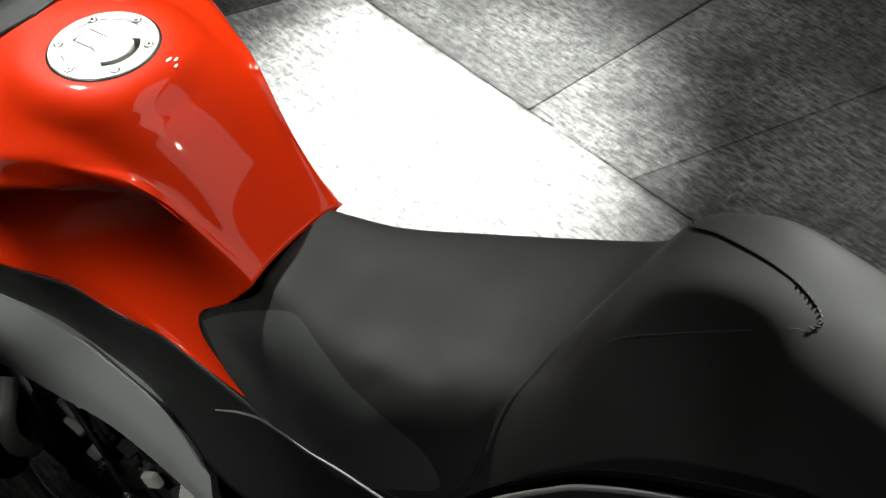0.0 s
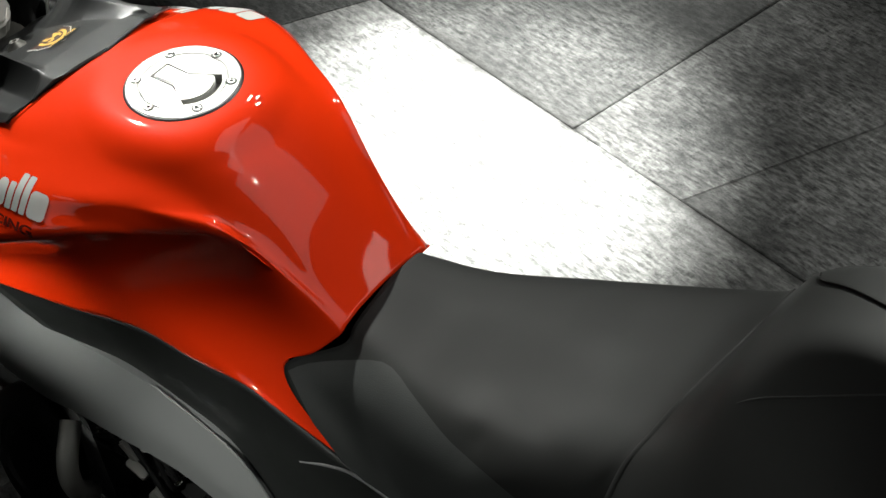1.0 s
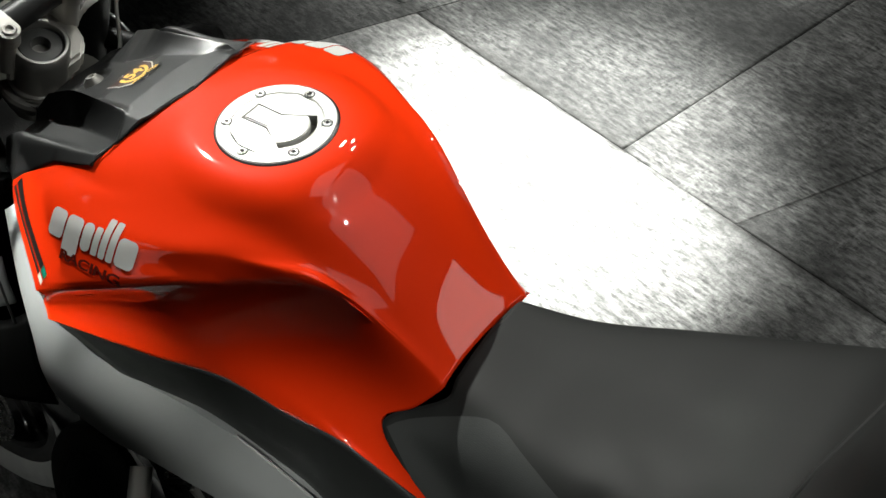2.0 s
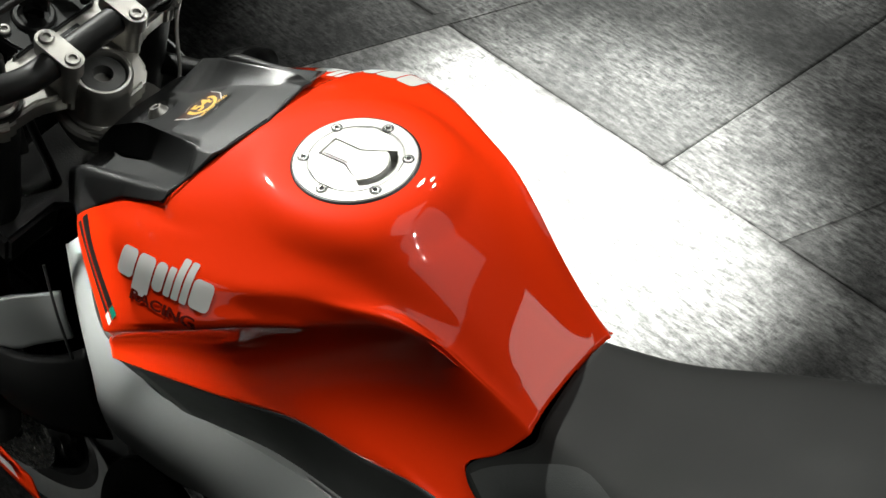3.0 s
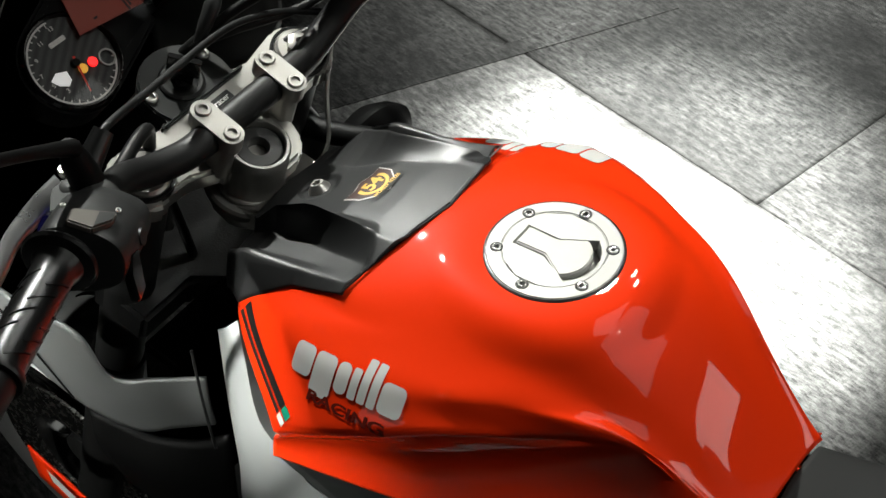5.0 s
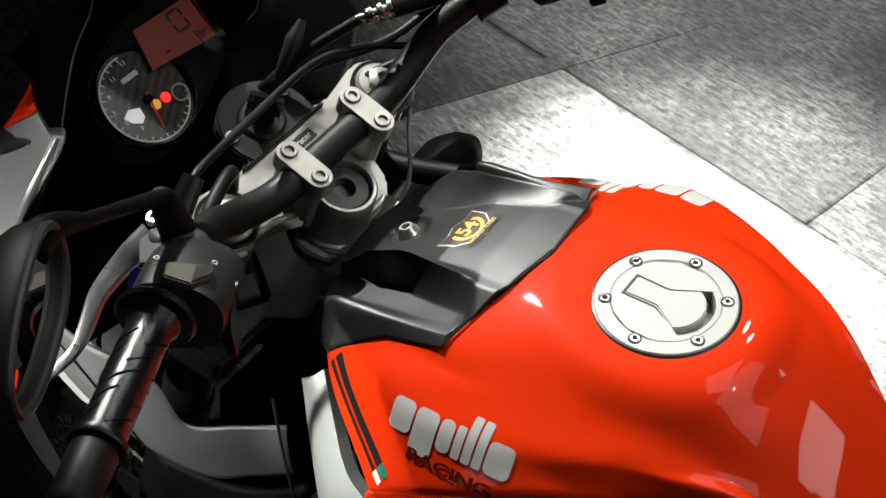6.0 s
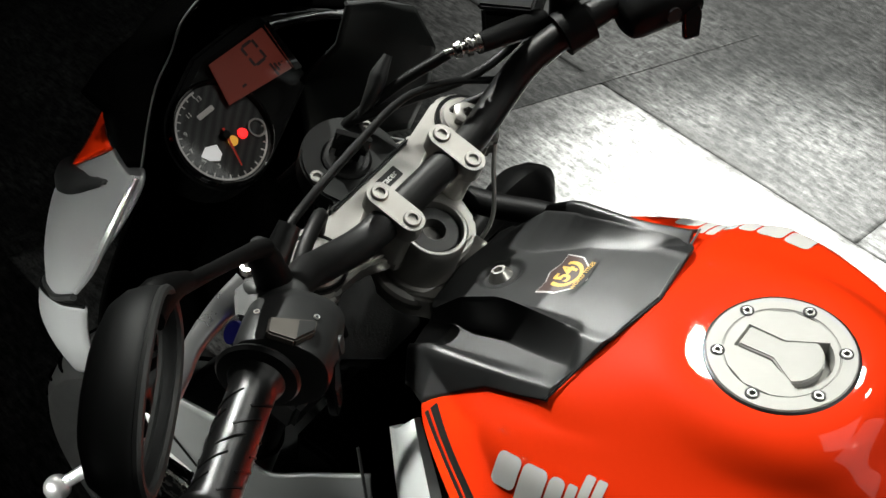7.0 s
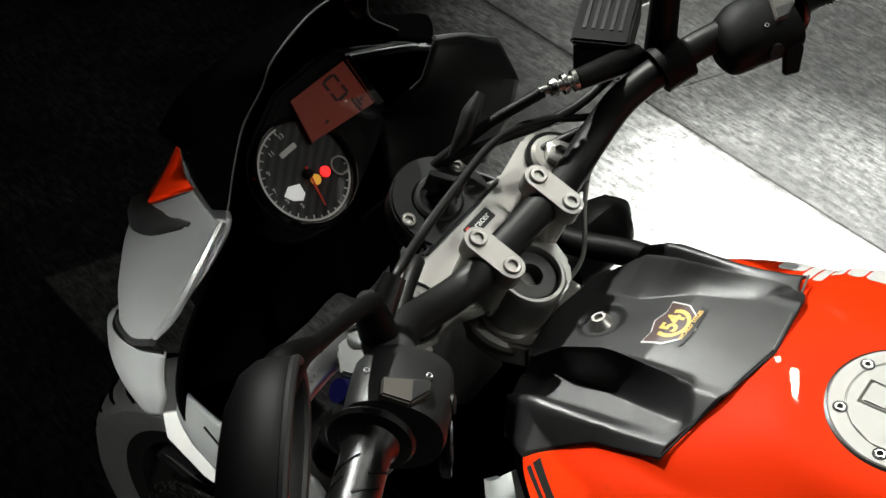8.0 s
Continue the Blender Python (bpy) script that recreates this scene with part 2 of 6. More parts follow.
FLOOR_MID = floor_material("mid_tone_floor", 0.0035, 0.1, 1.1)
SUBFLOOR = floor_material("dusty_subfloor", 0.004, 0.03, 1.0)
FLOOR_LIT = floor_material("lit_worn_floor", 0.035, 0.36, 1.0)

# ---- mesh tools ----
from mathutils.bvhtree import BVHTree


def spline(points, n):
    """n places along a smooth curve through the points."""
    p = [Vector(q) for q in points]
    if len(p) == 2:
        return [p[0].lerp(p[1], i / (n - 1)) for i in range(n)]
    s = [0.0]
    for a, b in zip(p, p[1:]):
        s.append(s[-1] + max((b - a).length, 1e-6) ** 0.75)
    out = []
    for i in range(n):
        x = s[-1] * i / (n - 1)
        k = 0
        while k < len(p) - 2 and x > s[k + 1]:
            k += 1
        h = s[k + 1] - s[k]
        u = (x - s[k]) / h

        def slope(j):
            if j == 0:
                return (p[1] - p[0]) / (s[1] - s[0])
            if j == len(p) - 1:
                return (p[-1] - p[-2]) / (s[-1] - s[-2])
            return (p[j + 1] - p[j - 1]) / (s[j + 1] - s[j - 1])

        m0, m1 = slope(k) * h, slope(k + 1) * h
        out.append((2 * u**3 - 3 * u**2 + 1) * p[k] + (u**3 - 2 * u**2 + u) * m0 + (-2 * u**3 + 3 * u**2) * p[k + 1] + (u**3 - u**2) * m1)
    return out


def skin(rails, nu=40, nv=6, sharp=(), mirror=False, lift=0.0):
    """A sheet through rails that all run the same way; across them it is smooth but at the rails named in sharp."""
    cols = [spline(r, nu) for r in rails]
    bm = bmesh.new()
    rows = []
    for i in range(nu):
        pts = [c[i] for c in cols]
        stops = [0] + sorted(sharp) + [len(pts) - 1]
        if mirror:
            pts = [Vector((q.x, -q.y, q.z + lift * max(0.0, q.y - 0.08) * min(1.0, max(0.0, (q.z - 0.93) / 0.05)))) for q in reversed(pts[1:])] + pts
            n = len(cols) - 1
            stops = sorted({n - k for k in stops if k} | {n + k for k in stops if k})
        line = []
        for a, b in zip(stops, stops[1:]):
            piece = spline(pts[a : b + 1], (b - a) * nv + 1)
            line += piece if not line else piece[1:]
        rows.append([bm.verts.new(q) for q in line])
    for a, b in zip(rows, rows[1:]):
        for k in range(len(a) - 1):
            bm.faces.new((a[k], a[k + 1], b[k + 1], b[k]))
    bmesh.ops.remove_doubles(bm, verts=bm.verts, dist=1e-5)
    bmesh.ops.recalc_face_normals(bm, faces=bm.faces)
    return bm


def tube(points, r, n=24, seg=12, caps=True):
    """A round bar along a smooth curve; r is one radius or several along it."""
    path = spline(points, n)
    radii = r if isinstance(r, (list, tuple)) else [r, r]
    bm = bmesh.new()
    rings = []
    side = None
    for i, q in enumerate(path):
        d = (path[min(i + 1, n - 1)] - path[max(i - 1, 0)]).normalized()
        if side is None:
            side = d.orthogonal().normalized()
        side = (side - d * side.dot(d)).normalized()
        up = d.cross(side)
        x = i / (n - 1) * (len(radii) - 1)
        k = min(int(x), len(radii) - 2)
        rad = radii[k] + (radii[k + 1] - radii[k]) * (x - k)
        rings.append([bm.verts.new(q + rad * (math.cos(a) * side + math.sin(a) * up)) for a in [2 * math.pi * j / seg for j in range(seg)]])
    for a, b in zip(rings, rings[1:]):
        for j in range(seg):
            bm.faces.new((a[j], a[(j + 1) % seg], b[(j + 1) % seg], b[j]))
    if caps:
        bm.faces.new(rings[0][::-1])
        bm.faces.new(rings[-1])
    bmesh.ops.recalc_face_normals(bm, faces=bm.faces)
    return bm


def lathe(profile, seg=32, m=None):
    """A turned body: (radius, height) from the bottom up; a ring where no end lies on the axis."""
    bm = bmesh.new()
    rings = []
    for r, z in profile:
        rings.append([bm.verts.new((max(r, 1e-5) * math.cos(2 * math.pi * j / seg), max(r, 1e-5) * math.sin(2 * math.pi * j / seg), z)) for j in range(seg)])
    for a, b in zip(rings, rings[1:]):
        for j in range(seg):
            bm.faces.new((a[j], a[(j + 1) % seg], b[(j + 1) % seg], b[j]))
    if profile[0][0] > 0 and profile[-1][0] > 0:
        for j in range(seg):
            bm.faces.new((rings[-1][j], rings[-1][(j + 1) % seg], rings[0][(j + 1) % seg], rings[0][j]))
    else:
        bm.faces.new(rings[0][::-1])
        bm.faces.new(rings[-1])
    bmesh.ops.remove_doubles(bm, verts=bm.verts, dist=1e-4)
    bmesh.ops.recalc_face_normals(bm, faces=bm.faces)
    if m is not None:
        bm.transform(m)
    return bm


def plate(outline, z0, z1, round_=0.0, m=None, seg=2):
    """A slab with that outline (x, y) between two heights, its edges rounded."""
    bm = bmesh.new()
    low = [bm.verts.new((x, y, z0)) for x, y in outline]
    high = [bm.verts.new((x, y, z1)) for x, y in outline]
    n = len(outline)
    bm.faces.new(low[::-1])
    bm.faces.new(high)
    for i in range(n):
        bm.faces.new((low[i], low[(i + 1) % n], high[(i + 1) % n], high[i]))
    bmesh.ops.recalc_face_normals(bm, faces=bm.faces)
    if round_:
        bmesh.ops.bevel(bm, geom=[e for e in bm.edges], offset=round_, segments=seg, affect="EDGES", clamp_overlap=True)
    if m is not None:
        bm.transform(m)
    return bm


def block(sx, sy, sz, round_=0.002, m=None, seg=2):
    a, b = sx / 2, sy / 2
    return plate([(-a, -b), (a, -b), (a, b), (-a, b)], -sz / 2, sz / 2, round_, m, seg)


def arc(cx, cy, r, a0, a1, n=10):
    return [(cx + r * math.cos(radians(a0 + (a1 - a0) * i / (n - 1))), cy + r * math.sin(radians(a0 + (a1 - a0) * i / (n - 1)))) for i in range(n)]


def join(*meshes):
    out = meshes[0]
    for bm in meshes[1:]:
        me = bpy.data.meshes.new("piece")
        bm.to_mesh(me)
        bm.free()
        out.from_mesh(me)
        bpy.data.meshes.remove(me)
    return out


def to_axis(at, direction, spin=0):
    """The pose that puts the z axis along a direction."""
    return Matrix.Translation(at) @ Vector(direction).to_track_quat("Z", "Y").to_matrix().to_4x4() @ pose(0, 0, 0, 0, 0, spin)


def part(name, bm, mat, parent=None, label="", thick=0.0, round_=0.0, angle=38, offset=-1.0, turn=50):
    """Links a bmesh as one mesh object under a thing or a part."""
    for f in bm.faces:
        f.smooth = True
    bm.normal_update()
    for e in bm.edges:
        if len(e.link_faces) == 2 and e.calc_face_angle(0) > radians(angle):
            e.smooth = False
    me = bpy.data.meshes.new(name)
    bm.to_mesh(me)
    bm.free()
    me.materials.append(mat)
    ob = new(name, me)
    if parent:
        ob.parent = parent
    if thick:
        mod = ob.modifiers.new("wall", "SOLIDIFY")
        mod.thickness, mod.offset = thick, offset
    if round_:
        mod = ob.modifiers.new("edge", "BEVEL")
        mod.width, mod.segments, mod.limit_method, mod.angle_limit = round_, 2, "ANGLE", radians(turn)
        mod.harden_normals = True
    if label:
        ob["label"] = label
    return ob


def words(text, size, m, depth=0.0003, bold=0.0):
    """Raised lettering as a bmesh, centred."""
    cu = bpy.data.curves.new("lettering", "FONT")
    cu.body, cu.size, cu.extrude, cu.align_x, cu.align_y, cu.offset = text, size, depth, "CENTER", "CENTER", bold
    ob = bpy.data.objects.new("lettering", cu)
    me = bpy.data.meshes.new_from_object(ob)
    bm = bmesh.new()
    bm.from_mesh(me)
    bpy.data.objects.remove(ob)
    bpy.data.curves.remove(cu)
    bpy.data.meshes.remove(me)
    bm.transform(m)
    return bm


def hex_bolt(at, direction, r=0.006, h=0.004):
    """A socket screw: a turned head with a sunk hexagon."""
    return lathe([(0, 0), (r, 0), (r, h * 0.8), (r * 0.88, h), (r * 0.56, h), (r * 0.5, h * 0.3), (0, h * 0.25)], 18, to_axis(at, direction))


def loft(sections):
    """A closed body through loops of equal count, capped at both ends."""
    bm = bmesh.new()
    rings = [[bm.verts.new(q) for q in loop] for loop in sections]
    n = len(rings[0])
    for a, b in zip(rings, rings[1:]):
        for j in range(n):
            bm.faces.new((a[j], a[(j + 1) % n], b[(j + 1) % n], b[j]))
    bm.faces.new(rings[0][::-1])
    bm.faces.new(rings[-1])
    bmesh.ops.recalc_face_normals(bm, faces=bm.faces)
    return bm

# ---- the hall ----
ground = part("floor", block(16, 14, 0.2, 0, pose(1, 0, -0.110)), SUBFLOOR)
tagged(ground, "black scuffed hall floor under loose sheets", "floor", kind="structure")
for name, sx, sy, x, y in (("wall_north", 16, 0.2, 1, 7.1), ("wall_south", 16, 0.2, 1, -7.1), ("wall_east", 0.2, 14, 9.1, 0), ("wall_west", 0.2, 14, -7.1, 0)):
    tagged(part(name, block(sx, sy, 4.6, 0, pose(x, y, 2.294)), WALL), "plain dark hall wall", "wall", kind="structure")
tagged(part("ceiling", block(16.4, 14.4, 0.2, 0, pose(1, 0, 4.7)), WALL), "plain dark hall ceiling", "ceiling", kind="structure")

# floor sheets with narrow seams, laid 14 degrees off the motorcycle's line
SEAM = -14.0


def floor_sheets():
    """Sheets 1.5 m long and 1.16 m wide, slightly out of level, with open seams; one is cut askew."""
    turn = pose(0.401, -1.195, 0, 0, 0, SEAM)
    w, d = 1.5, 1.16
    steps = (0, 0.008, 0.022, 0.16, 0.33, 0.5, 0.67, 0.84, 0.978, 0.992, 1)
    dips = {0: 0.0006, 1: 0.0003, 2: 0.0001}
    n, gap = 10, 0.0002
    spans = []
    for j in range(-3, 4):
        start = -0.077 if j % 2 else 0.6
        for i in range(-3, 3):
            x = start + i * w
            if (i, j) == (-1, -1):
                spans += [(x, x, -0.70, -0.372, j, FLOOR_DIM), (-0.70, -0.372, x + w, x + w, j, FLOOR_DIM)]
            # sheet under the pool: part of its brightness is in the pale tone
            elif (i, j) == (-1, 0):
                spans.append((x, x, x + w, x + w + 0.39, j, FLOOR_LIT))
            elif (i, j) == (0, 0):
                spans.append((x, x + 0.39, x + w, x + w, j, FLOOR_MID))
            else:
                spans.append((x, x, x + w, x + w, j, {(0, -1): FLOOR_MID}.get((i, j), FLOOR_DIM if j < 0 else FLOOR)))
    for x0, x1, x2, x3, j, skin_mat in spans:
        bm = bmesh.new()
        grid = []
        for a in range(n + 1):
            line = []
            for b in range(n + 1):
                u, v = steps[a], steps[b]
                lo, hi = x0 + (x1 - x0) * v + gap, x2 + (x3 - x2) * v - gap
                sag = dips.get(min(a, b, n - a, n - b), 0.0)
                line.append(bm.verts.new((lo + (hi - lo) * u, j * d + gap + (d - 2 * gap) * v, random.uniform(-0.001, 0.001) * (sag == 0) - sag)))
            grid.append(line)
        for a in range(n):
            for b in range(n):
                bm.faces.new((grid[a][b], grid[a + 1][b], grid[a + 1][b + 1], grid[a][b + 1]))
        bm.transform(turn)
        part("floor_sheet", bm, skin_mat, ground, thick=0.0005)


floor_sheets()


def seam_tape():
    """A worn strip of tape over the skewed cross seam, with a broken rib along each edge."""
    a, b = Vector((1.27, -0.90, 0.0005)), Vector((0.78, -1.66, 0.0005))
    along = (b - a).normalized()
    side = Vector((-along.y, along.x, 0))
    m = Matrix((along, side, (0, 0, 1))).transposed().to_4x4()
    m.translation = (a + b) / 2
    tape = part("seam_tape", block((b - a).length, 0.052, 0.0012, 0.0004, m), FLOOR_MID, ground, "worn dark tape over a floor seam")
    mesh = None
    for k in range(56):
        for y in (-0.024, 0.024):
            if random.random() < 0.5:
                continue
            at = m @ Matrix.Translation(((k - 27.5) * 0.0162 + random.uniform(-0.002, 0.002), y + random.uniform(-0.001, 0.001), 0.0009)) @ pose(0, 0, 0, 0, 0, random.uniform(-8, 8)) @ Matrix.Diagonal((random.uniform(0.7, 1.2), 1, 1, 1))
            if mesh is None:
                rib = part("rib", block(0.011, 0.0035, 0.0012, 0.0004), FLOOR_DIM, tape)
                mesh = rib.data
            else:
                rib = new("rib", mesh)
                rib.parent = tape
            rib.matrix_basis = at


seam_tape()

# ---- the motorcycle ----
bike = new("motorcycle")
tagged(bike, "orange-red and grey sports motorcycle standing upright on black floor", "motorcycle")


def ease(x):
    x = min(1.0, max(0.0, x))
    return x * x * (3 - 2 * x)


def fuel_tank():
    rails = [
        [(0.105, 0, 1.0465), (0.055, 0, 1.048), (0, 0, 1.048), (-0.058, 0, 1.0455), (-0.085, 0, 1.036), (-0.12, 0, 1.01), (-0.17, 0, 0.958), (-0.222, 0, 0.889)],
        [(0.116, 0.05, 1.0405), (0.06, 0.052, 1.0475), (0, 0.055, 1.0475), (-0.055, 0.052, 1.0425), (-0.085, 0.05, 1.033), (-0.12, 0.045, 1.007), (-0.17, 0.038, 0.955), (-0.2225, 0.03, 0.8885)],
        [(0.13, 0.088, 1.029), (0.065, 0.08, 1.041), (0, 0.08, 1.042), (-0.05, 0.076, 1.037), (-0.08, 0.073, 1.026), (-0.115, 0.066, 1.003), (-0.165, 0.056, 0.954), (-0.2235, 0.045, 0.8878)],
        [(0.14, 0.1155, 1.019), (0.115, 0.1165, 1.0215), (0.089, 0.1115, 1.0255), (0.057, 0.1075, 1.029), (0.029, 0.103, 1.031), (0, 0.0985, 1.032), (-0.053, 0.091, 1.026), (-0.1, 0.083, 1.004), (-0.14, 0.074, 0.974), (-0.18, 0.065, 0.932), (-0.2245, 0.054, 0.887)],
        [(0.155, 0.1158, 1.0125), (0.115, 0.1275, 1.0145), (0.089, 0.1245, 1.018), (0.057, 0.122, 1.021), (0.029, 0.1175, 1.0225), (0, 0.1125, 1.023), (-0.053, 0.102, 1.017), (-0.106, 0.089, 0.9975), (-0.15, 0.0765, 0.965), (-0.19, 0.0665, 0.9225), (-0.2247, 0.057, 0.8867)],
        [(0.199, 0.1155, 0.997), (0.13, 0.1365, 1.009), (0.06, 0.137, 1.0135), (0, 0.1275, 1.0155), (-0.04, 0.118, 1.0135), (-0.08, 0.107, 1.0045), (-0.12, 0.09, 0.991), (-0.17, 0.0735, 0.944), (-0.225, 0.06, 0.886)],
        [(0.2435, 0.137, 0.968), (0.18, 0.156, 0.985), (0.1, 0.165, 0.9975), (0.04, 0.158, 1.003), (-0.01, 0.144, 1.006), (-0.045, 0.129, 1.0045), (-0.083, 0.1145, 1.002), (-0.125, 0.093, 0.988), (-0.17, 0.075, 0.943), (-0.2255, 0.063, 0.8855)],
        [(0.15, 0.207, 0.925), (0.117, 0.207, 0.945), (0.05, 0.19, 0.971), (0, 0.168, 0.9845), (-0.043, 0.142, 0.985), (-0.081, 0.1195, 0.984), (-0.12, 0.098, 0.983), (-0.15, 0.082, 0.967), (-0.19, 0.072, 0.922), (-0.226, 0.066, 0.885)],
        [(0.15, 0.201, 0.912), (0.117, 0.197, 0.930), (0.05, 0.178, 0.954), (0, 0.156, 0.966), (-0.043, 0.132, 0.967), (-0.081, 0.110, 0.966), (-0.12, 0.094, 0.965), (-0.15, 0.085, 0.952), (-0.19, 0.077, 0.913), (-0.224, 0.07, 0.882)],
        [(0.17, 0.193, 0.885), (0.1, 0.166, 0.9), (0, 0.135, 0.91), (-0.07, 0.110, 0.91), (-0.14, 0.096, 0.897), (-0.185, 0.093, 0.878), (-0.208, 0.09, 0.868)],
        [(0.176, 0.19, 0.868), (0.08, 0.153, 0.858), (0, 0.136, 0.855), (-0.08, 0.125, 0.852), (-0.14, 0.12, 0.854), (-0.184, 0.111, 0.854)],
        [(0.178, 0.191, 0.853), (0.075, 0.156, 0.828), (-0.005, 0.138, 0.828), (-0.083, 0.135, 0.822), (-0.154, 0.136, 0.83), (-0.21, 0.136, 0.815), (-0.267, 0.135, 0.798)],
    ]
    edge = 7
    bm = skin(rails, 110, 8, sharp=(edge,), mirror=True, lift=0.1)
    # even out the ripples between the rails; the rim and the edge over the knee hollow stay crisp
    rim = {v for e in bm.edges if len(e.link_faces) < 2 for v in e.verts}
    crest = [q for q in spline(rails[edge], 110) if q.x > -0.045]
    held = {min(bm.verts, key=lambda v: (v.co - q).length_squared) for q in crest}
    loose = [v for v in bm.verts if v not in rim and v not in held]
    for _ in range(30):
        bmesh.ops.smooth_vert(bm, verts=[v for v in loose if v.co.y < -0.03], factor=0.5, use_axis_x=True, use_axis_y=True, use_axis_z=True)
    for _ in range(20):
        bmesh.ops.smooth_vert(bm, verts=loose, factor=0.5, use_axis_x=True, use_axis_y=True, use_axis_z=True)
    loose = [v for v in bm.verts if v not in rim]
    for _ in range(4):
        bmesh.ops.smooth_vert(bm, verts=loose, factor=0.5, use_axis_x=True, use_axis_y=True, use_axis_z=True)
    for v in bm.verts:
        if v.co.y < 0 and v.co.x > 0.07:
            v.co.y *= 1 - 0.09 * min(1.0, (v.co.x - 0.07) / 0.05) * min(1.0, -v.co.y / 0.1)
    for v in bm.verts:
        if v.co.y < -0.08 and v.co.x < -0.08 and v.co.z < 0.88:
            v.co.y += 0.055 * min(1.0, (-0.08 - v.co.x) / 0.08)
    # the far front corner dips under the airbox cover
    for v in bm.verts:
        if v.co.y < -0.05 and v.co.x > 0.105:
            v.co.z -= 0.005 * ease((v.co.x - 0.105) / 0.015) * ease((-v.co.y - 0.05) / 0.03)
    # the well under the filler cap
    for v in bm.verts:
        r = math.hypot(v.co.x, v.co.y)
        if r < 0.043 and v.co.z > 1.0:
            v.co.z -= 0.018
        elif r < 0.11 and v.co.z > 1.0:
            k = min(1.0, (0.11 - r) / 0.055)
            v.co.z += (1.0472 - v.co.z) * k * k * (3 - 2 * k)
    return bm


tank_bm = fuel_tank()
TANK_SHAPE = BVHTree.FromBMesh(tank_bm)
tank = part("fuel_tank", tank_bm, RED, bike, "glossy orange-red fuel tank with knee hollows", thick=0.004, angle=60)


def drape(polys, origin, ux, uy, shape, lift=0.0007, step=0.004):
    """Flat outlines (lists of x, y) laid onto a shape along the normal of their plane."""
    o, ux, uy = Vector(origin), Vector(ux).normalized(), Vector(uy)
    uy = (uy - ux * uy.dot(ux)).normalized()
    n = ux.cross(uy)
    bm = bmesh.new()
    for poly in polys:
        bm.faces.new([bm.verts.new((x, y, 0)) for x, y in poly])
    bmesh.ops.triangulate(bm, faces=bm.faces)
    for _ in range(4):
        long = [e for e in bm.edges if e.calc_length() > step]
        if not long:
            break
        bmesh.ops.subdivide_edges(bm, edges=long, cuts=1)
        bmesh.ops.triangulate(bm, faces=bm.faces)
    for v in bm.verts:
        q = o + ux * v.co.x + uy * v.co.y
        hit, normal, _, _ = shape.ray_cast(q + n * 0.06, -n, 0.15)
        if hit is None:
            hit, normal, _, _ = shape.find_nearest(q)
        if normal.dot(n) < 0:
            normal = -normal
        v.co = hit + normal * lift
    return bm


def rounded(x0, y0, x1, y1, r, slant=0.0, n=4):
    """A rounded box outline, leaning by slant."""
    pts = []
    for cx, cy, a in ((x1 - r, y0 + r, -90), (x1 - r, y1 - r, 0), (x0 + r, y1 - r, 90), (x0 + r, y0 + r, 180)):
        pts += arc(cx, cy, r, a, a + 90, n)
    return [(x + slant * y, y) for x, y in pts]


def maker_mark(h):
    """Plain solid blocks of the size of the maker's mark, 4.3 h long."""
    sizes = ((0, 0.84, 0, 1), (0.92, 0.84, -0.4, 1), (1.84, 0.5, 0, 1), (2.42, 0.3, 0, 1), (2.79, 0.3, 0, 1.42), (3.16, 0.3, 0, 1.42), (3.53, 0.84, 0, 1))
    return [[rounded(x * h, low * h, (x + w) * h, top * h, 0.2 * h if w > 0.4 else 0.07 * h)] for x, w, low, top in sizes]


def draped_words(text, size, stretch, origin, ux, uy, shape, lift=0.0009):
    """Lettering laid onto a shape along the normal of its plane, centred on origin."""
    bm = words(text, size, Matrix.Diagonal((stretch, 1, 1, 1)), 0.0, size * 0.035)
    o, ux, uy = Vector(origin), Vector(ux).normalized(), Vector(uy)
    uy = (uy - ux * uy.dot(ux)).normalized()
    n = ux.cross(uy)
    for v in bm.verts:
        q = o + ux * v.co.x + uy * v.co.y
        hit, normal, _, _ = shape.ray_cast(q + n * 0.06, -n, 0.15)
        if hit is None:
            hit, normal, _, _ = shape.find_nearest(q)
        v.co = hit + (normal if normal.dot(n) > 0 else -normal) * lift
    return bm


for side, at, along, up in ((1, (0.150, 0.174, 0.975), (-1, -0.05, 0.02), (0.05, -0.7, 0.72)), (-1, (0.042, -0.144, 0.992), (1, -0.05, 0.02), (0.05, 0.7, 0.72))):
    for mark in maker_mark(0.0265):
        part("maker_block", drape(mark, at, along, up, TANK_SHAPE), SILVER, tank, "plain silver block")
    word_at = Vector(at) - Vector(up).normalized() * 0.0125 + Vector(along).normalized() * 0.066
    part("decal_word", draped_words("RACING", 0.0125, 1.75, word_at, along, up, TANK_SHAPE), DARK_DECAL, tank, "dark red lettering")


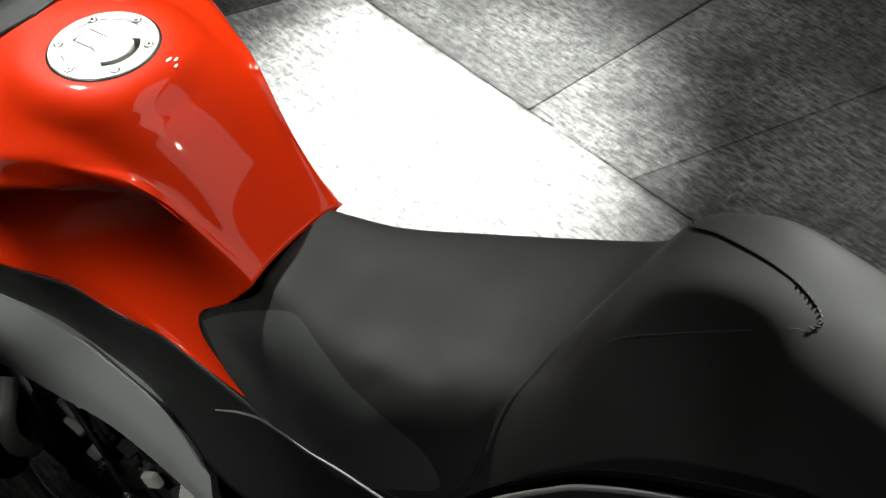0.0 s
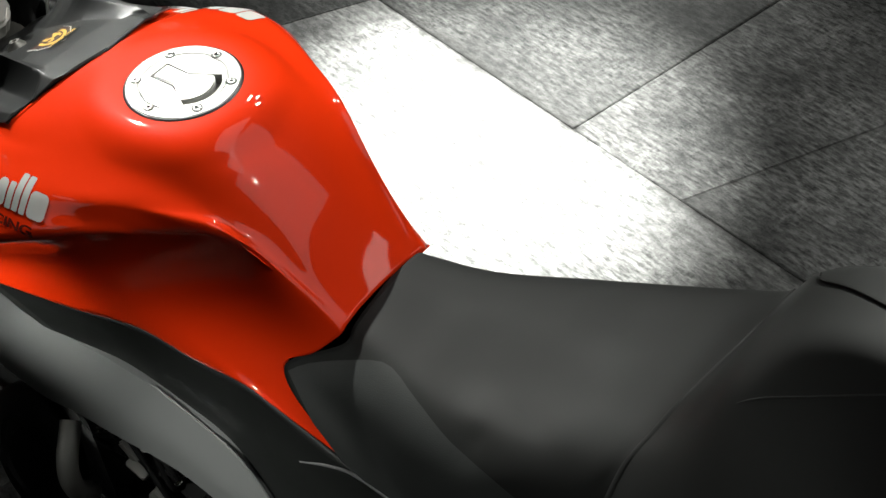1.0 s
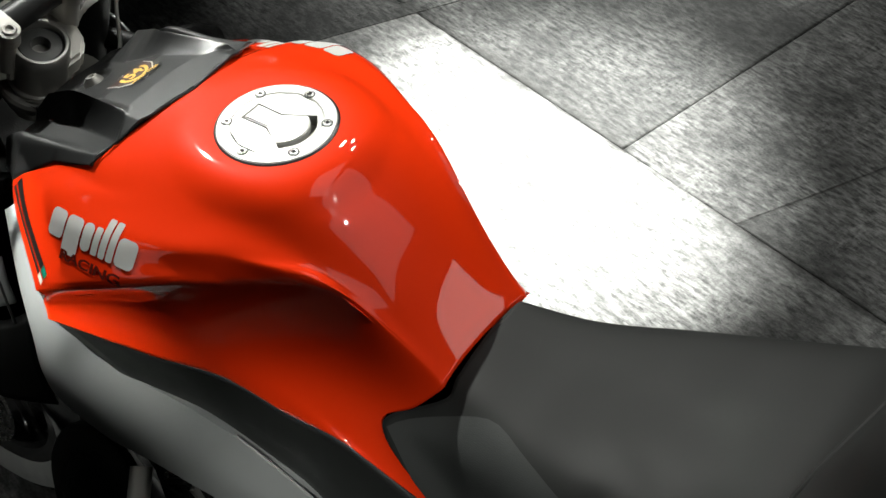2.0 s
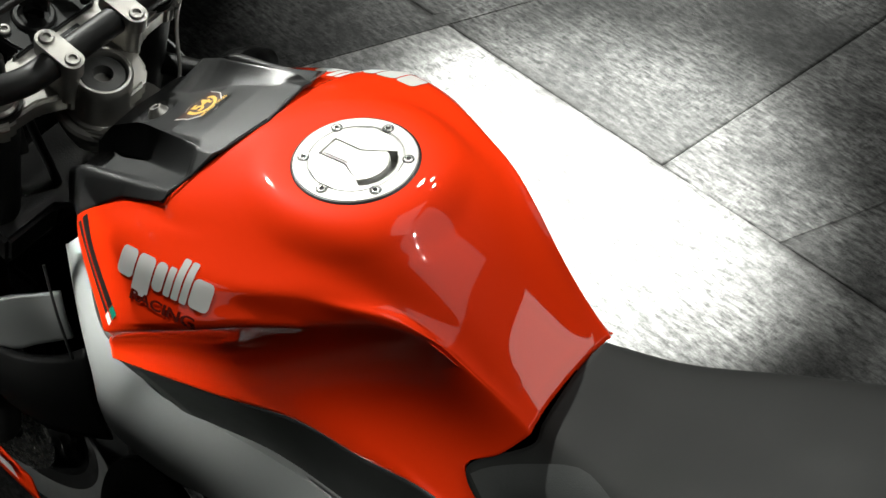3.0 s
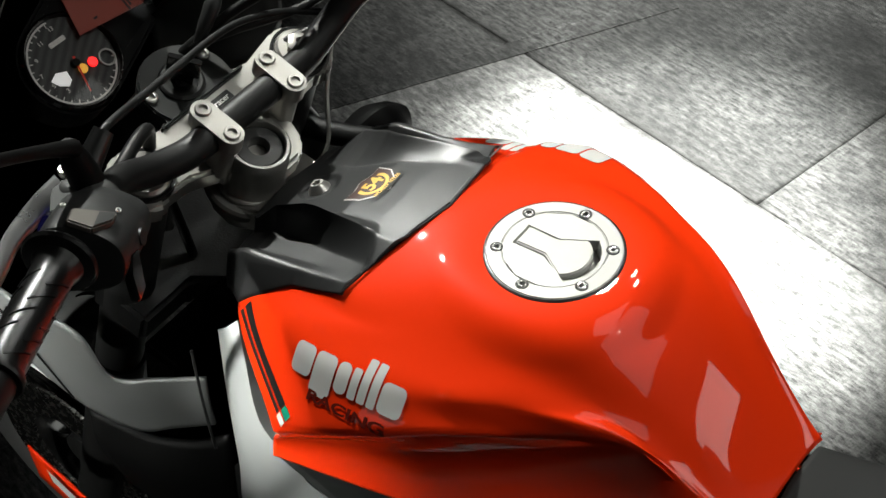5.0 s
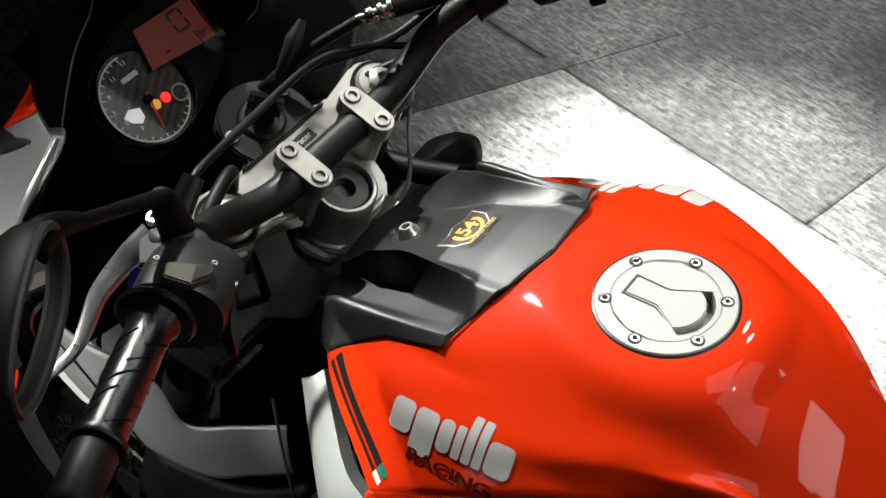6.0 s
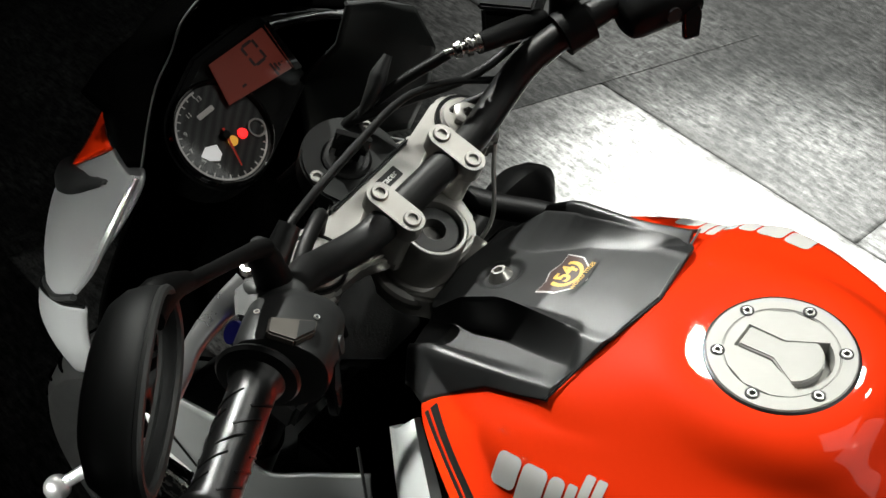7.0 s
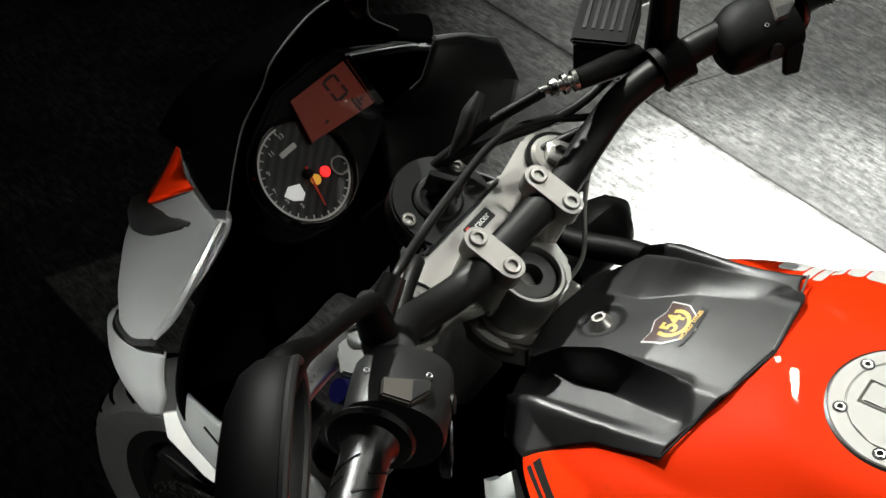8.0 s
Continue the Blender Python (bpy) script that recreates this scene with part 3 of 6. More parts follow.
def filler_cap():
    """A round flanged cap with a flap in a hollow and six screws."""
    m = pose(0, 0, 1.0415)
    ring = lathe([(0.0405, 0.0), (0.0568, 0.0), (0.0568, 0.0065), (0.0556, 0.0078), (0.0445, 0.008), (0.0438, 0.0072), (0.0432, 0.0072)], 72, m)
    cap = part("filler_cap", ring, CAP, bike, "satin silver filler cap with six screws")
    # lid with a hollow for the flap
    flap = [(0.031, 0.0105), (0.003, 0.0100)] + arc(-0.006, 0, 0.0265, 118, 242, 14) + [(0.003, -0.0100), (0.031, -0.0105)]
    hollow = [(0.0335, 0.0125), (0.003, 0.0120), (-0.0265, 0.0275)] + arc(-0.006, 0, 0.0335, 128, 232, 10) + [(-0.0265, -0.0275), (0.003, -0.0120), (0.0335, -0.0125)]
    bm = bmesh.new()
    hollow = [(a[0] + (b[0] - a[0]) * k / 4, a[1] + (b[1] - a[1]) * k / 4) for a, b in zip(hollow, hollow[1:] + hollow[:1]) for k in range(4)]
    n = len(hollow)
    outer = [bm.verts.new((0.0428 * x / math.hypot(x, y), 0.0428 * y / math.hypot(x, y), 0.0076)) for x, y in hollow]
    skirt = [bm.verts.new((0.0428 * x / math.hypot(x, y), 0.0428 * y / math.hypot(x, y), 0.002)) for x, y in hollow]
    inner = [bm.verts.new((x, y, 0.0078)) for x, y in hollow]
    deep = [bm.verts.new((x * 0.96, y * 0.93, 0.004 if x > 0.004 else 0.004 + (x - 0.004) * 0.28)) for x, y in hollow]
    for a, b in ((skirt, outer), (outer, inner), (inner, deep)):
        for i in range(n):
            bm.faces.new((a[i], a[(i + 1) % n], b[(i + 1) % n], b[i]))
    bm.faces.new(deep)
    bmesh.ops.recalc_face_normals(bm, faces=bm.faces)
    bm.transform(m)
    part("lid", bm, CAP, cap, angle=30)
    fb = plate(flap, 0.0015, 0.0085, 0.0012, None)
    for v in fb.verts:
        if v.co.x < -0.012:
            v.co.z -= 0.0015 * min(1, (-0.012 - v.co.x) / 0.02)
        if v.co.z > 0.004:
            v.co.z += 0.0014 * (1 - (v.co.y / 0.026) ** 2) - 0.0006
    fb.transform(m)
    part("key_flap", fb, CAP, cap, angle=30)
    for k in range(6):
        a = radians(30 + 60 * k)
        at = (0.0475 * math.cos(a), 0.0475 * math.sin(a), 1.0482)
        screw = part("screw", hex_bolt(at, (0, 0, 1), 0.0042, 0.0022), STEEL, cap)
        part("socket", lathe([(0, 0), (0.0024, 0), (0.0022, 0.0009), (0, 0.0009)], 6, pose(at[0], at[1], 1.0489)), BLACK, screw)
        part("screw_seat", lathe([(0.0043, 0), (0.0056, 0), (0.0055, 0.0005), (0.0043, 0.0005)], 24, pose(at[0], at[1], 1.0493)), DARK_METAL, cap)
    part("gasket", lathe([(0.0565, 0), (0.0588, 0), (0.0588, 0.0035), (0.0572, 0.0045), (0.0565, 0.0045)], 64, pose(0, 0, 1.0438)), RUBBER, cap, "black rubber gasket")


filler_cap()


def between(x, table):
    """A value read off a table of (x, value), straight from point to point."""
    return float(np.interp(x, [q[0] for q in table], [q[1] for q in table]))


def ridge_line(x, side):
    return between(x, ((0.142, 0.0575), (0.213, 0.0565), (0.254, 0.062), (0.285, 0.06)) if side > 0 else ((0.13, 0.076), (0.212, 0.06), (0.254, 0.063), (0.285, 0.06)))


def foot_line(x):
    return between(x, ((0.13, 0.084), (0.142, 0.0825), (0.225, 0.0685), (0.26, 0.0675), (0.288, 0.066)))


def cover_height(x, y, b, side):
    """Deck, scoop with a sharp ridge, trough beside it, fold and skirt; b runs from the middle to the outer edge."""
    deck = between(x, ((0.1, 1.0486), (0.104, 1.0482), (0.15, 1.04), (0.191, 1.03), (0.253, 1.003), (0.30, 0.98)))
    deck -= 0.0016 * (y / 0.05) ** 2 if y < 0.05 else 0.0016
    rear = deck - 0.38 * max(0.0, y - 0.06)
    ridge_y, foot_y = ridge_line(x, side), foot_line(x)
    ridge_z = between(x, ((0.128, 1.0415), (0.142, 1.0425), (0.205, 1.0385), (0.222, 1.036), (0.254, 1.021), (0.285, 0.987)))
    inner_y = ridge_y - 0.011 if side > 0 else between(x, ((0.142, 0.048), (0.19, 0.037), (0.237, 0.022), (0.285, 0.03)))
    trough = between(x, ((0.13, 1.029), (0.142, 1.0245), (0.18, 1.0125), (0.222, 1.0005), (0.258, 0.990), (0.288, 0.972)))
    fold = between(x, ((0.14, 0.0), (0.17, 0.001), (0.2, 0.0035), (0.25, 0.0105), (0.276, 0.009)))
    if y <= ridge_y:
        k = min(1.0, max(0.0, (y - inner_y) / (ridge_y - inner_y)))
        z = deck + max(0.0, ridge_z - deck) * (0.75 * k + 0.25 * k * k) if y > inner_y else deck
    elif y < foot_y:
        k = (y - ridge_y) / (foot_y - ridge_y)
        z = ridge_z + (trough - ridge_z) * (1 - (1 - k) ** 1.35)
    else:
        z = trough + fold * ease((y - 0.093) / 0.011)
    # the scoop ends in a blunt corner before the tank
    end = between(y, ((0.04, 0.147), (0.0575, 0.141), (0.084, 0.1295), (0.12, 0.1285)) if side > 0 else ((0.04, 0.150), (0.076, 0.127), (0.084, 0.1255), (0.12, 0.1255)))
    w = ease((x - end + 0.002) / 0.008)
    z = rear + (z - rear) * w
    if b > 0.107:
        edge = between(x, ((0.13, 1.0235), (0.136, 1.0215), (0.152, 1.0145), (0.197, 0.9985), (0.2435, 0.968), (0.27, 0.962)))
        k = (b - 0.107) / 0.0095
        z += (edge - z) * (0.85 * k + 0.15 * k * k)
    # dished seat of the fixing bolt
    return z - 0.0045 * ease((0.021 - math.hypot(x - 0.2505, y * side - 0.009)) / 0.006)


def airbox_cover():
    rear = ((0, 0.104), (0.052, 0.116), (0.08, 0.1305), (0.092, 0.1335), (0.108, 0.1365), (0.1165, 0.136))
    front = ((0, 0.30), (0.046, 0.295), (0.06, 0.287), (0.08, 0.288), (0.105, 0.279), (0.1165, 0.27))
    bulge = ((0.136, 0.0), (0.192, 0.1), (0.2435, 1.83), (0.262, 0.9), (0.27, 0.7))
    bm = bmesh.new()
    n, m = 110, 88
    crest, base = 0.1165 * 44 / m, 0.1165 * 55 / m
    grid = []
    for i in range(-m, m + 1):
        side = 1 if i >= 0 else -1
        b = 0.1165 * abs(i) / m
        line = []
        for k in range(n + 1):
            x0, x1 = between(b, rear), between(b, front)
            x = x0 + (x1 - x0) * k / n
            y = between(b, ((0, 0), (crest, ridge_line(x, side)), (base, foot_line(x)), (0.105, 0.105))) if b < 0.105 else 0.105 + (b - 0.105) * (1 + between(x, bulge))
            z = cover_height(x, y if b < 0.105 else b, b, side)
            if side < 0:
                x, y, z = x - 0.08 * y, -y * (1 - 0.8 * y), z + 0.03 * y
            line.append(bm.verts.new((x, y, z)))
        grid.append(line)
    for a, b in zip(grid, grid[1:]):
        for k in range(n):
            bm.faces.new((a[k], a[k + 1], b[k + 1], b[k]))
    rim = {v for e in bm.edges if len(e.link_faces) < 2 for v in e.verts}
    loose = [v for v in bm.verts if v not in rim]
    bmesh.ops.smooth_vert(bm, verts=loose, factor=0.4, use_axis_x=True, use_axis_y=True, use_axis_z=True)
    bmesh.ops.recalc_face_normals(bm, faces=bm.faces)
    return bm


cover_bm = airbox_cover()
COVER_SHAPE = BVHTree.FromBMesh(cover_bm)
cover = part("airbox_cover", cover_bm, COVER, bike, "satin dark grey airbox cover with two raised scoops", thick=0.003, angle=60)
part("fixing_bolt", join(lathe([(0, 0), (0.0115, 0), (0.0105, 0.003), (0.0065, 0.0075), (0.0062, 0.0085), (0.0038, 0.0085), (0.0034, 0.005), (0, 0.005)], 24, to_axis((0.2505, 0.009, 0.9985), (0.35, 0, 0.94)))), BOLT, cover, "conical steel bolt")
for side in (1, -1):
    part("edge_trim", tube([(0.106, 0, 1.0478), (0.117, side * 0.05, 1.043), (0.136, side * 0.1165, 1.0222)] if side > 0 else [(0.106, 0, 1.0478), (0.112, -0.046, 1.045), (0.125, -0.105, 1.0262)], 0.001, 20, 6), BLACK if side > 0 else EDGE, cover)

# shield badge on the cover
BADGE_AT, BADGE_RIGHT, BADGE_UP = (0.181, 0.003, 1.0), (0.0, -1.0, 0.0), (1.0, 0.0, -0.3)


def shield(k):
    return [(-0.026 * k, 0.014 * k), (-0.013 * k, 0.012 * k), (0, 0.0165 * k), (0.013 * k, 0.012 * k), (0.026 * k, 0.014 * k), (0.024 * k, -0.004 * k), (0.014 * k, -0.016 * k), (0, -0.022 * k), (-0.014 * k, -0.016 * k), (-0.024 * k, -0.004 * k)]


def badge():
    at = Vector(BADGE_AT)
    b = part("badge", drape([shield(1.0)], at, BADGE_RIGHT, BADGE_UP, COVER_SHAPE, 0.0006), SILVER, cover, "shield badge with gold wreath and number")
    part("badge_field", drape([shield(0.93)], at, BADGE_RIGHT, BADGE_UP, COVER_SHAPE, 0.0009), BROWN, b)
    return b


badge()


def badge_marks():
    wreath = []
    for k in range(22):
        a = radians(-200 + 220 * k / 21)
        x, y = 0.0145 * math.cos(a), -0.001 + 0.0125 * math.sin(a)
        wreath.append(rounded(x - 0.0021, y - 0.0013, x + 0.0021, y + 0.0013, 0.0008))
    return wreath


part("wreath", drape(badge_marks(), BADGE_AT, BADGE_RIGHT, BADGE_UP, COVER_SHAPE, 0.0013, 0.006), GOLD, cover, "gold wreath")
part("badge_number", draped_words("54", 0.0195, 1.0, Vector(BADGE_AT) + Vector((-0.0015, 0, 0)), BADGE_RIGHT, BADGE_UP, COVER_SHAPE, 0.0016), GOLD, cover, "gold number")
part("badge_words", draped_words("WORLD TITLES", 0.0052, 1.0, Vector(BADGE_AT) + Vector((-0.0172, -0.002, 0)), BADGE_RIGHT, BADGE_UP, COVER_SHAPE, 0.002), GOLD, cover, "gold lettering")
part("badge_ribbon", drape([[(-0.022, -0.0165), (-0.019, -0.020), (0.0, -0.0215), (0.024, -0.019), (0.026, -0.0135), (0.0, -0.0155)]], BADGE_AT, BADGE_RIGHT, BADGE_UP, COVER_SHAPE, 0.0011), BLACK_DECAL, cover)

# stripes along the front edge of each tank flank
for side in (1, -1):
    a, b = Vector((0.236, side * 0.143, 0.966)), Vector((0.140, side * 0.209, 0.938))
    along = b - a
    up = Vector((-0.75, -side * 0.35, 0.25)) if side > 0 else Vector((0.75, side * -0.35, -0.25))
    L = along.length
    for lo, hi, patch in ((0.0005, 0.0050, WHITE_DECAL), (0.0075, 0.0155, GREEN_DECAL)):
        end = 0.88
        strip = [[(0.0, lo * side), (L * end, lo * side), (L * end, hi * side), (0.0, hi * side)]]
        part("stripe", drape(strip if side > 0 else [strip[0][::-1]], a, along, Vector((-0.8, 0, 0.35)) * side, TANK_SHAPE, 0.0008), BLACK_DECAL, tank, "black stripe decal")
        lo = lo if patch is GREEN_DECAL else -0.001
        hi = hi if patch is GREEN_DECAL else 0.0055
        tip = [[(L * end + 0.001, lo * side), (L * (end + 0.1), lo * side), (L * (end + 0.1), hi * side), (L * end + 0.001, hi * side)]]
        part("flag_patch", drape(tip if side > 0 else [tip[0][::-1]], a, along, Vector((-0.8, 0, 0.35)) * side, TANK_SHAPE, 0.0008), patch, tank, "small white patch" if patch is WHITE_DECAL else "small green patch")


def saddle():
    """Rails from the far edge over the crown to the near bottom edge; each runs from the tank back over the step."""
    crown = [(-0.228, -0.052, 0.892), (-0.30, -0.073, 0.887), (-0.387, -0.105, 0.896), (-0.475, -0.115, 0.927), (-0.555, -0.118, 0.962), (-0.592, -0.11, 0.991), (-0.605, -0.108, 1.015), (-0.622, -0.104, 1.037), (-0.66, -0.10, 1.064), (-0.71, -0.10, 1.076), (-0.79, -0.095, 1.064), (-0.9, -0.09, 1.05), (-1.1, -0.08, 1.01)]
    rails = [
        [(x, y - 0.02, z - 0.11) for x, y, z in crown],
        [(x, y - 0.011, z - 0.02) for x, y, z in crown],
        crown,
        [(-0.225, -0.025, 0.8915), (-0.30, -0.035, 0.892), (-0.387, -0.05, 0.902), (-0.47, -0.055, 0.925), (-0.545, -0.05, 0.952), (-0.579, -0.044, 0.981), (-0.596, -0.046, 1.008), (-0.618, -0.046, 1.035), (-0.655, -0.042, 1.062), (-0.71, -0.04, 1.079), (-0.79, -0.04, 1.083), (-0.9, -0.04, 1.075), (-1.1, -0.035, 1.04)],
        [(-0.224, 0, 0.889), (-0.30, 0, 0.889), (-0.387, 0, 0.899), (-0.47, 0.005, 0.92), (-0.53, 0.01, 0.939), (-0.56, 0.014, 0.958), (-0.585, 0.008, 0.99), (-0.61, 0, 1.022), (-0.65, -0.008, 1.052), (-0.70, -0.008, 1.071), (-0.775, 0, 1.083), (-0.9, 0.01, 1.08), (-1.1, 0.01, 1.045)],
        [(-0.227, 0.05, 0.882), (-0.30, 0.07, 0.884), (-0.387, 0.085, 0.895), (-0.465, 0.085, 0.914), (-0.522, 0.07, 0.923), (-0.549, 0.05, 0.938), (-0.578, 0.045, 0.965), (-0.609, 0.04, 1.0), (-0.655, 0.025, 1.025), (-0.715, 0.02, 1.045), (-0.775, 0.035, 1.065), (-0.9, 0.055, 1.07), (-1.1, 0.05, 1.035)],
        [(-0.229, 0.068, 0.874), (-0.30, 0.1, 0.868), (-0.387, 0.118, 0.874), (-0.455, 0.118, 0.889), (-0.515, 0.1, 0.9), (-0.541, 0.076, 0.921), (-0.57, 0.08, 0.935), (-0.61, 0.082, 0.955), (-0.66, 0.08, 0.972), (-0.72, 0.08, 0.985), (-0.78, 0.085, 1.01), (-0.9, 0.09, 1.02), (-1.1, 0.08, 1.0)],
        [(-0.187, 0.113, 0.854), (-0.26, 0.114, 0.836), (-0.34, 0.13, 0.83), (-0.43, 0.138, 0.842), (-0.505, 0.124, 0.862), (-0.537, 0.106, 0.882), (-0.57, 0.115, 0.885), (-0.62, 0.12, 0.895), (-0.68, 0.122, 0.91), (-0.74, 0.122, 0.925), (-0.80, 0.122, 0.945), (-0.9, 0.12, 0.96), (-1.1, 0.11, 0.95)],
        [(-0.270, 0.1375, 0.797), (-0.31, 0.142, 0.79), (-0.364, 0.149, 0.79), (-0.43, 0.157, 0.79), (-0.495, 0.157, 0.797), (-0.53, 0.152, 0.812), (-0.56, 0.152, 0.815), (-0.61, 0.153, 0.82), (-0.68, 0.155, 0.835), (-0.75, 0.155, 0.855), (-0.82, 0.152, 0.875), (-0.92, 0.148, 0.9), (-1.1, 0.135, 0.91)],
    ]
    bm = skin(rails, 170, 12)
    rim = {v for e in bm.edges if len(e.link_faces) < 2 for v in e.verts}
    loose = [v for v in bm.verts if v not in rim]
    for _ in range(5):
        bmesh.ops.smooth_vert(bm, verts=loose, factor=0.5, use_axis_x=True, use_axis_y=True, use_axis_z=True)
    bm.normal_update()
    moves = []
    for v in bm.verts:
        x, y = v.co.x, v.co.y
        # the tuck where the panels meet, and a shallow crease that runs from it to the step
        push = -0.0025 * math.exp(-(((x + 0.406) / 0.013) ** 2 + ((y - 0.107) / 0.013) ** 2))
        push -= 0.0022 * math.exp(-(((x + 0.455) / 0.045) ** 2 + ((y - 0.075 + 0.7 * (x + 0.455)) / 0.016) ** 2))
        moves.append((v, v.normal * push * (1 if v.normal.z > 0 else -1)))
    for v, m in moves:
        v.co += m
    bm.normal_update()
    return bm


seat_bm = saddle()
SEAT_SHAPE = BVHTree.FromBMesh(seat_bm)
seat = part("saddle", seat_bm, SEAT, bike, "black vinyl two-level saddle with grey panels", thick=0.01, angle=60)


def on_seat(points, lift=0.001, way=(0, 0, -1)):
    """Places on the saddle below (or along way from) the given ones."""
    out = []
    w = Vector(way).normalized()
    for q in points:
        hit, normal, _, _ = SEAT_SHAPE.ray_cast(Vector(q) - w * 0.3, w, 0.6)
        out.append((hit + lift * (normal if normal.dot(w) < 0 else -normal)) if hit else Vector(q))
    return out


def pillion():
    border = spline([(-0.617, -0.1, 1), (-0.6215, -0.088, 1), (-0.632, -0.079, 1), (-0.676, -0.059, 1), (-0.7345, -0.038, 1), (-0.767, -0.017, 1), (-0.775, -0.003, 1), (-0.765, 0.004, 1), (-0.75, 0.006, 1)], 40)
    rest = [(-0.765, 0.06, 1), (-0.79, 0.10, 1), (-0.80, 0.12, 1), (-0.85, 0.135, 1), (-1.08, 0.1, 1), (-1.08, -0.1, 1), (-0.85, -0.105, 1), (-0.7, -0.108, 1), (-0.64, -0.106, 1)]
    outline = [(q.x, q.y) for q in border] + [(x, y) for x, y, _ in rest]
    pad = part("pillion_cover", drape([outline], (0, 0, 1.1), (1, 0, 0), (0, 1, 0), SEAT_SHAPE, 0.0008, 0.008), SEAT, seat, "grey matt vinyl pillion cover")
    part("border_groove", tube(on_seat(border[:34], 0.0004), 0.0013, 80, 8), BLACK, seat)
    run = on_seat([(-0.766, 0.004, 1), (-0.757, 0.005, 1), (-0.723, 0.010, 1), (-0.67, 0.019, 1), (-0.62, 0.033, 1), (-0.59, 0.05, 1)], 0.0)
    part("side_seam", tube(run, [0.0009, 0.0009, 0.0006, 0.0004], 50, 6), SEAT_PAD, seat)
    for k in range(11):
        a, b = border[24 + k], border[25 + k]
        d = (b - a).normalized()
        side = Vector((-d.y, d.x, 0))
        mid = a.lerp(b, 0.5)
        ends = on_seat([mid - d * 0.0016 + side * 0.0014, mid + d * 0.0016 - side * 0.0014], 0.0026)
        part("stitch", tube(ends, 0.0008, 3, 5), SEAT_PAD, seat)


pillion()


def seat_piping():
    ridge = on_seat([(-0.594, -0.108, 1), (-0.580, -0.044, 1), (-0.561, 0.014, 1), (-0.550, 0.05, 1), (-0.5415, 0.076, 1), (-0.537, 0.1, 1)], -0.002)
    ridge += on_seat([(-0.532, 0.3, 0.86), (-0.52, 0.3, 0.838), (-0.50, 0.3, 0.824)], -0.002, (0, -1, 0))
    part("ridge_seam", tube(ridge, 0.0036, 70, 10), SEAT, seat)
    low = on_seat([(-0.385, 0.3, 0.80), (-0.43, 0.3, 0.806), (-0.475, 0.3, 0.812), (-0.505, 0.3, 0.822), (-0.525, 0.3, 0.845)], -0.0002, (0, -1, 0))
    part("low_seam", tube(low, 0.001, 40, 6), SEAT_SIDE, seat)


seat_piping()


def knee_panel(side):
    """Lighter panel on the flank, in x along the saddle and height across its slope."""
    line = spline([(q, h, 0) for q, h in ((0.192, 0.0), (0.205, 0.012), (0.24, 0.030), (0.283, 0.046), (0.33, 0.036), (0.393, 0.02), (0.439, 0.014), (0.48, 0.0), (0.505, -0.024), (0.47, -0.045), (0.413, -0.072), (0.345, -0.083), (0.285, -0.083), (0.262, -0.066), (0.225, -0.03))], 50)
    outline = [(q.x * side, q.y) for q in line]
    bm = drape([outline if side > 0 else outline[::-1]], (0, 0.113 * side, 0.854), (-side, 0, 0), (0, -0.6 * side, 0.8), SEAT_SHAPE, 0.0016, 0.012)
    part("knee_panel", bm, SEAT_SIDE, seat, "grey grained vinyl knee panel")


knee_panel(1)


def side_cover(side):
    rails = [
        [(0.176, 0.187, 0.848), (0.075, 0.152, 0.823), (-0.005, 0.135, 0.823), (-0.083, 0.132, 0.818), (-0.154, 0.134, 0.826), (-0.21, 0.135, 0.811), (-0.268, 0.136, 0.794), (-0.364, 0.147, 0.788), (-0.455, 0.157, 0.79)],
        [(0.16, 0.17, 0.80), (0.07, 0.145, 0.785), (0.0, 0.138, 0.78), (-0.08, 0.137, 0.772), (-0.15, 0.142, 0.755), (-0.21, 0.146, 0.74), (-0.28, 0.15, 0.725), (-0.37, 0.157, 0.72), (-0.46, 0.163, 0.73)],
        [(0.14, 0.155, 0.755), (0.05, 0.14, 0.745), (-0.02, 0.138, 0.737), (-0.09, 0.14, 0.715), (-0.14, 0.144, 0.68), (-0.18, 0.147, 0.64), (-0.24, 0.15, 0.62), (-0.35, 0.155, 0.62), (-0.46, 0.16, 0.65)],
    ]
    bm = skin([[(x, y if side > 0 else -0.75 * y, z) for x, y, z in r] for r in rails], 40, 6)
    cover_ = part("side_cover", bm, SIDE, bike, "dark grey plastic side cover", thick=0.003)
    part("cover_edge", tube([(-0.215, 0.1425 * side, 0.762), (-0.25, 0.1405 * side, 0.778), (-0.284, 0.1405 * side, 0.789), (-0.345, 0.1465 * side, 0.792), (-0.40, 0.152 * side, 0.80), (-0.455, 0.158 * side, 0.806)], 0.0016, 30, 6), FAIRING, cover_, "thin pale edge")
    return cover_


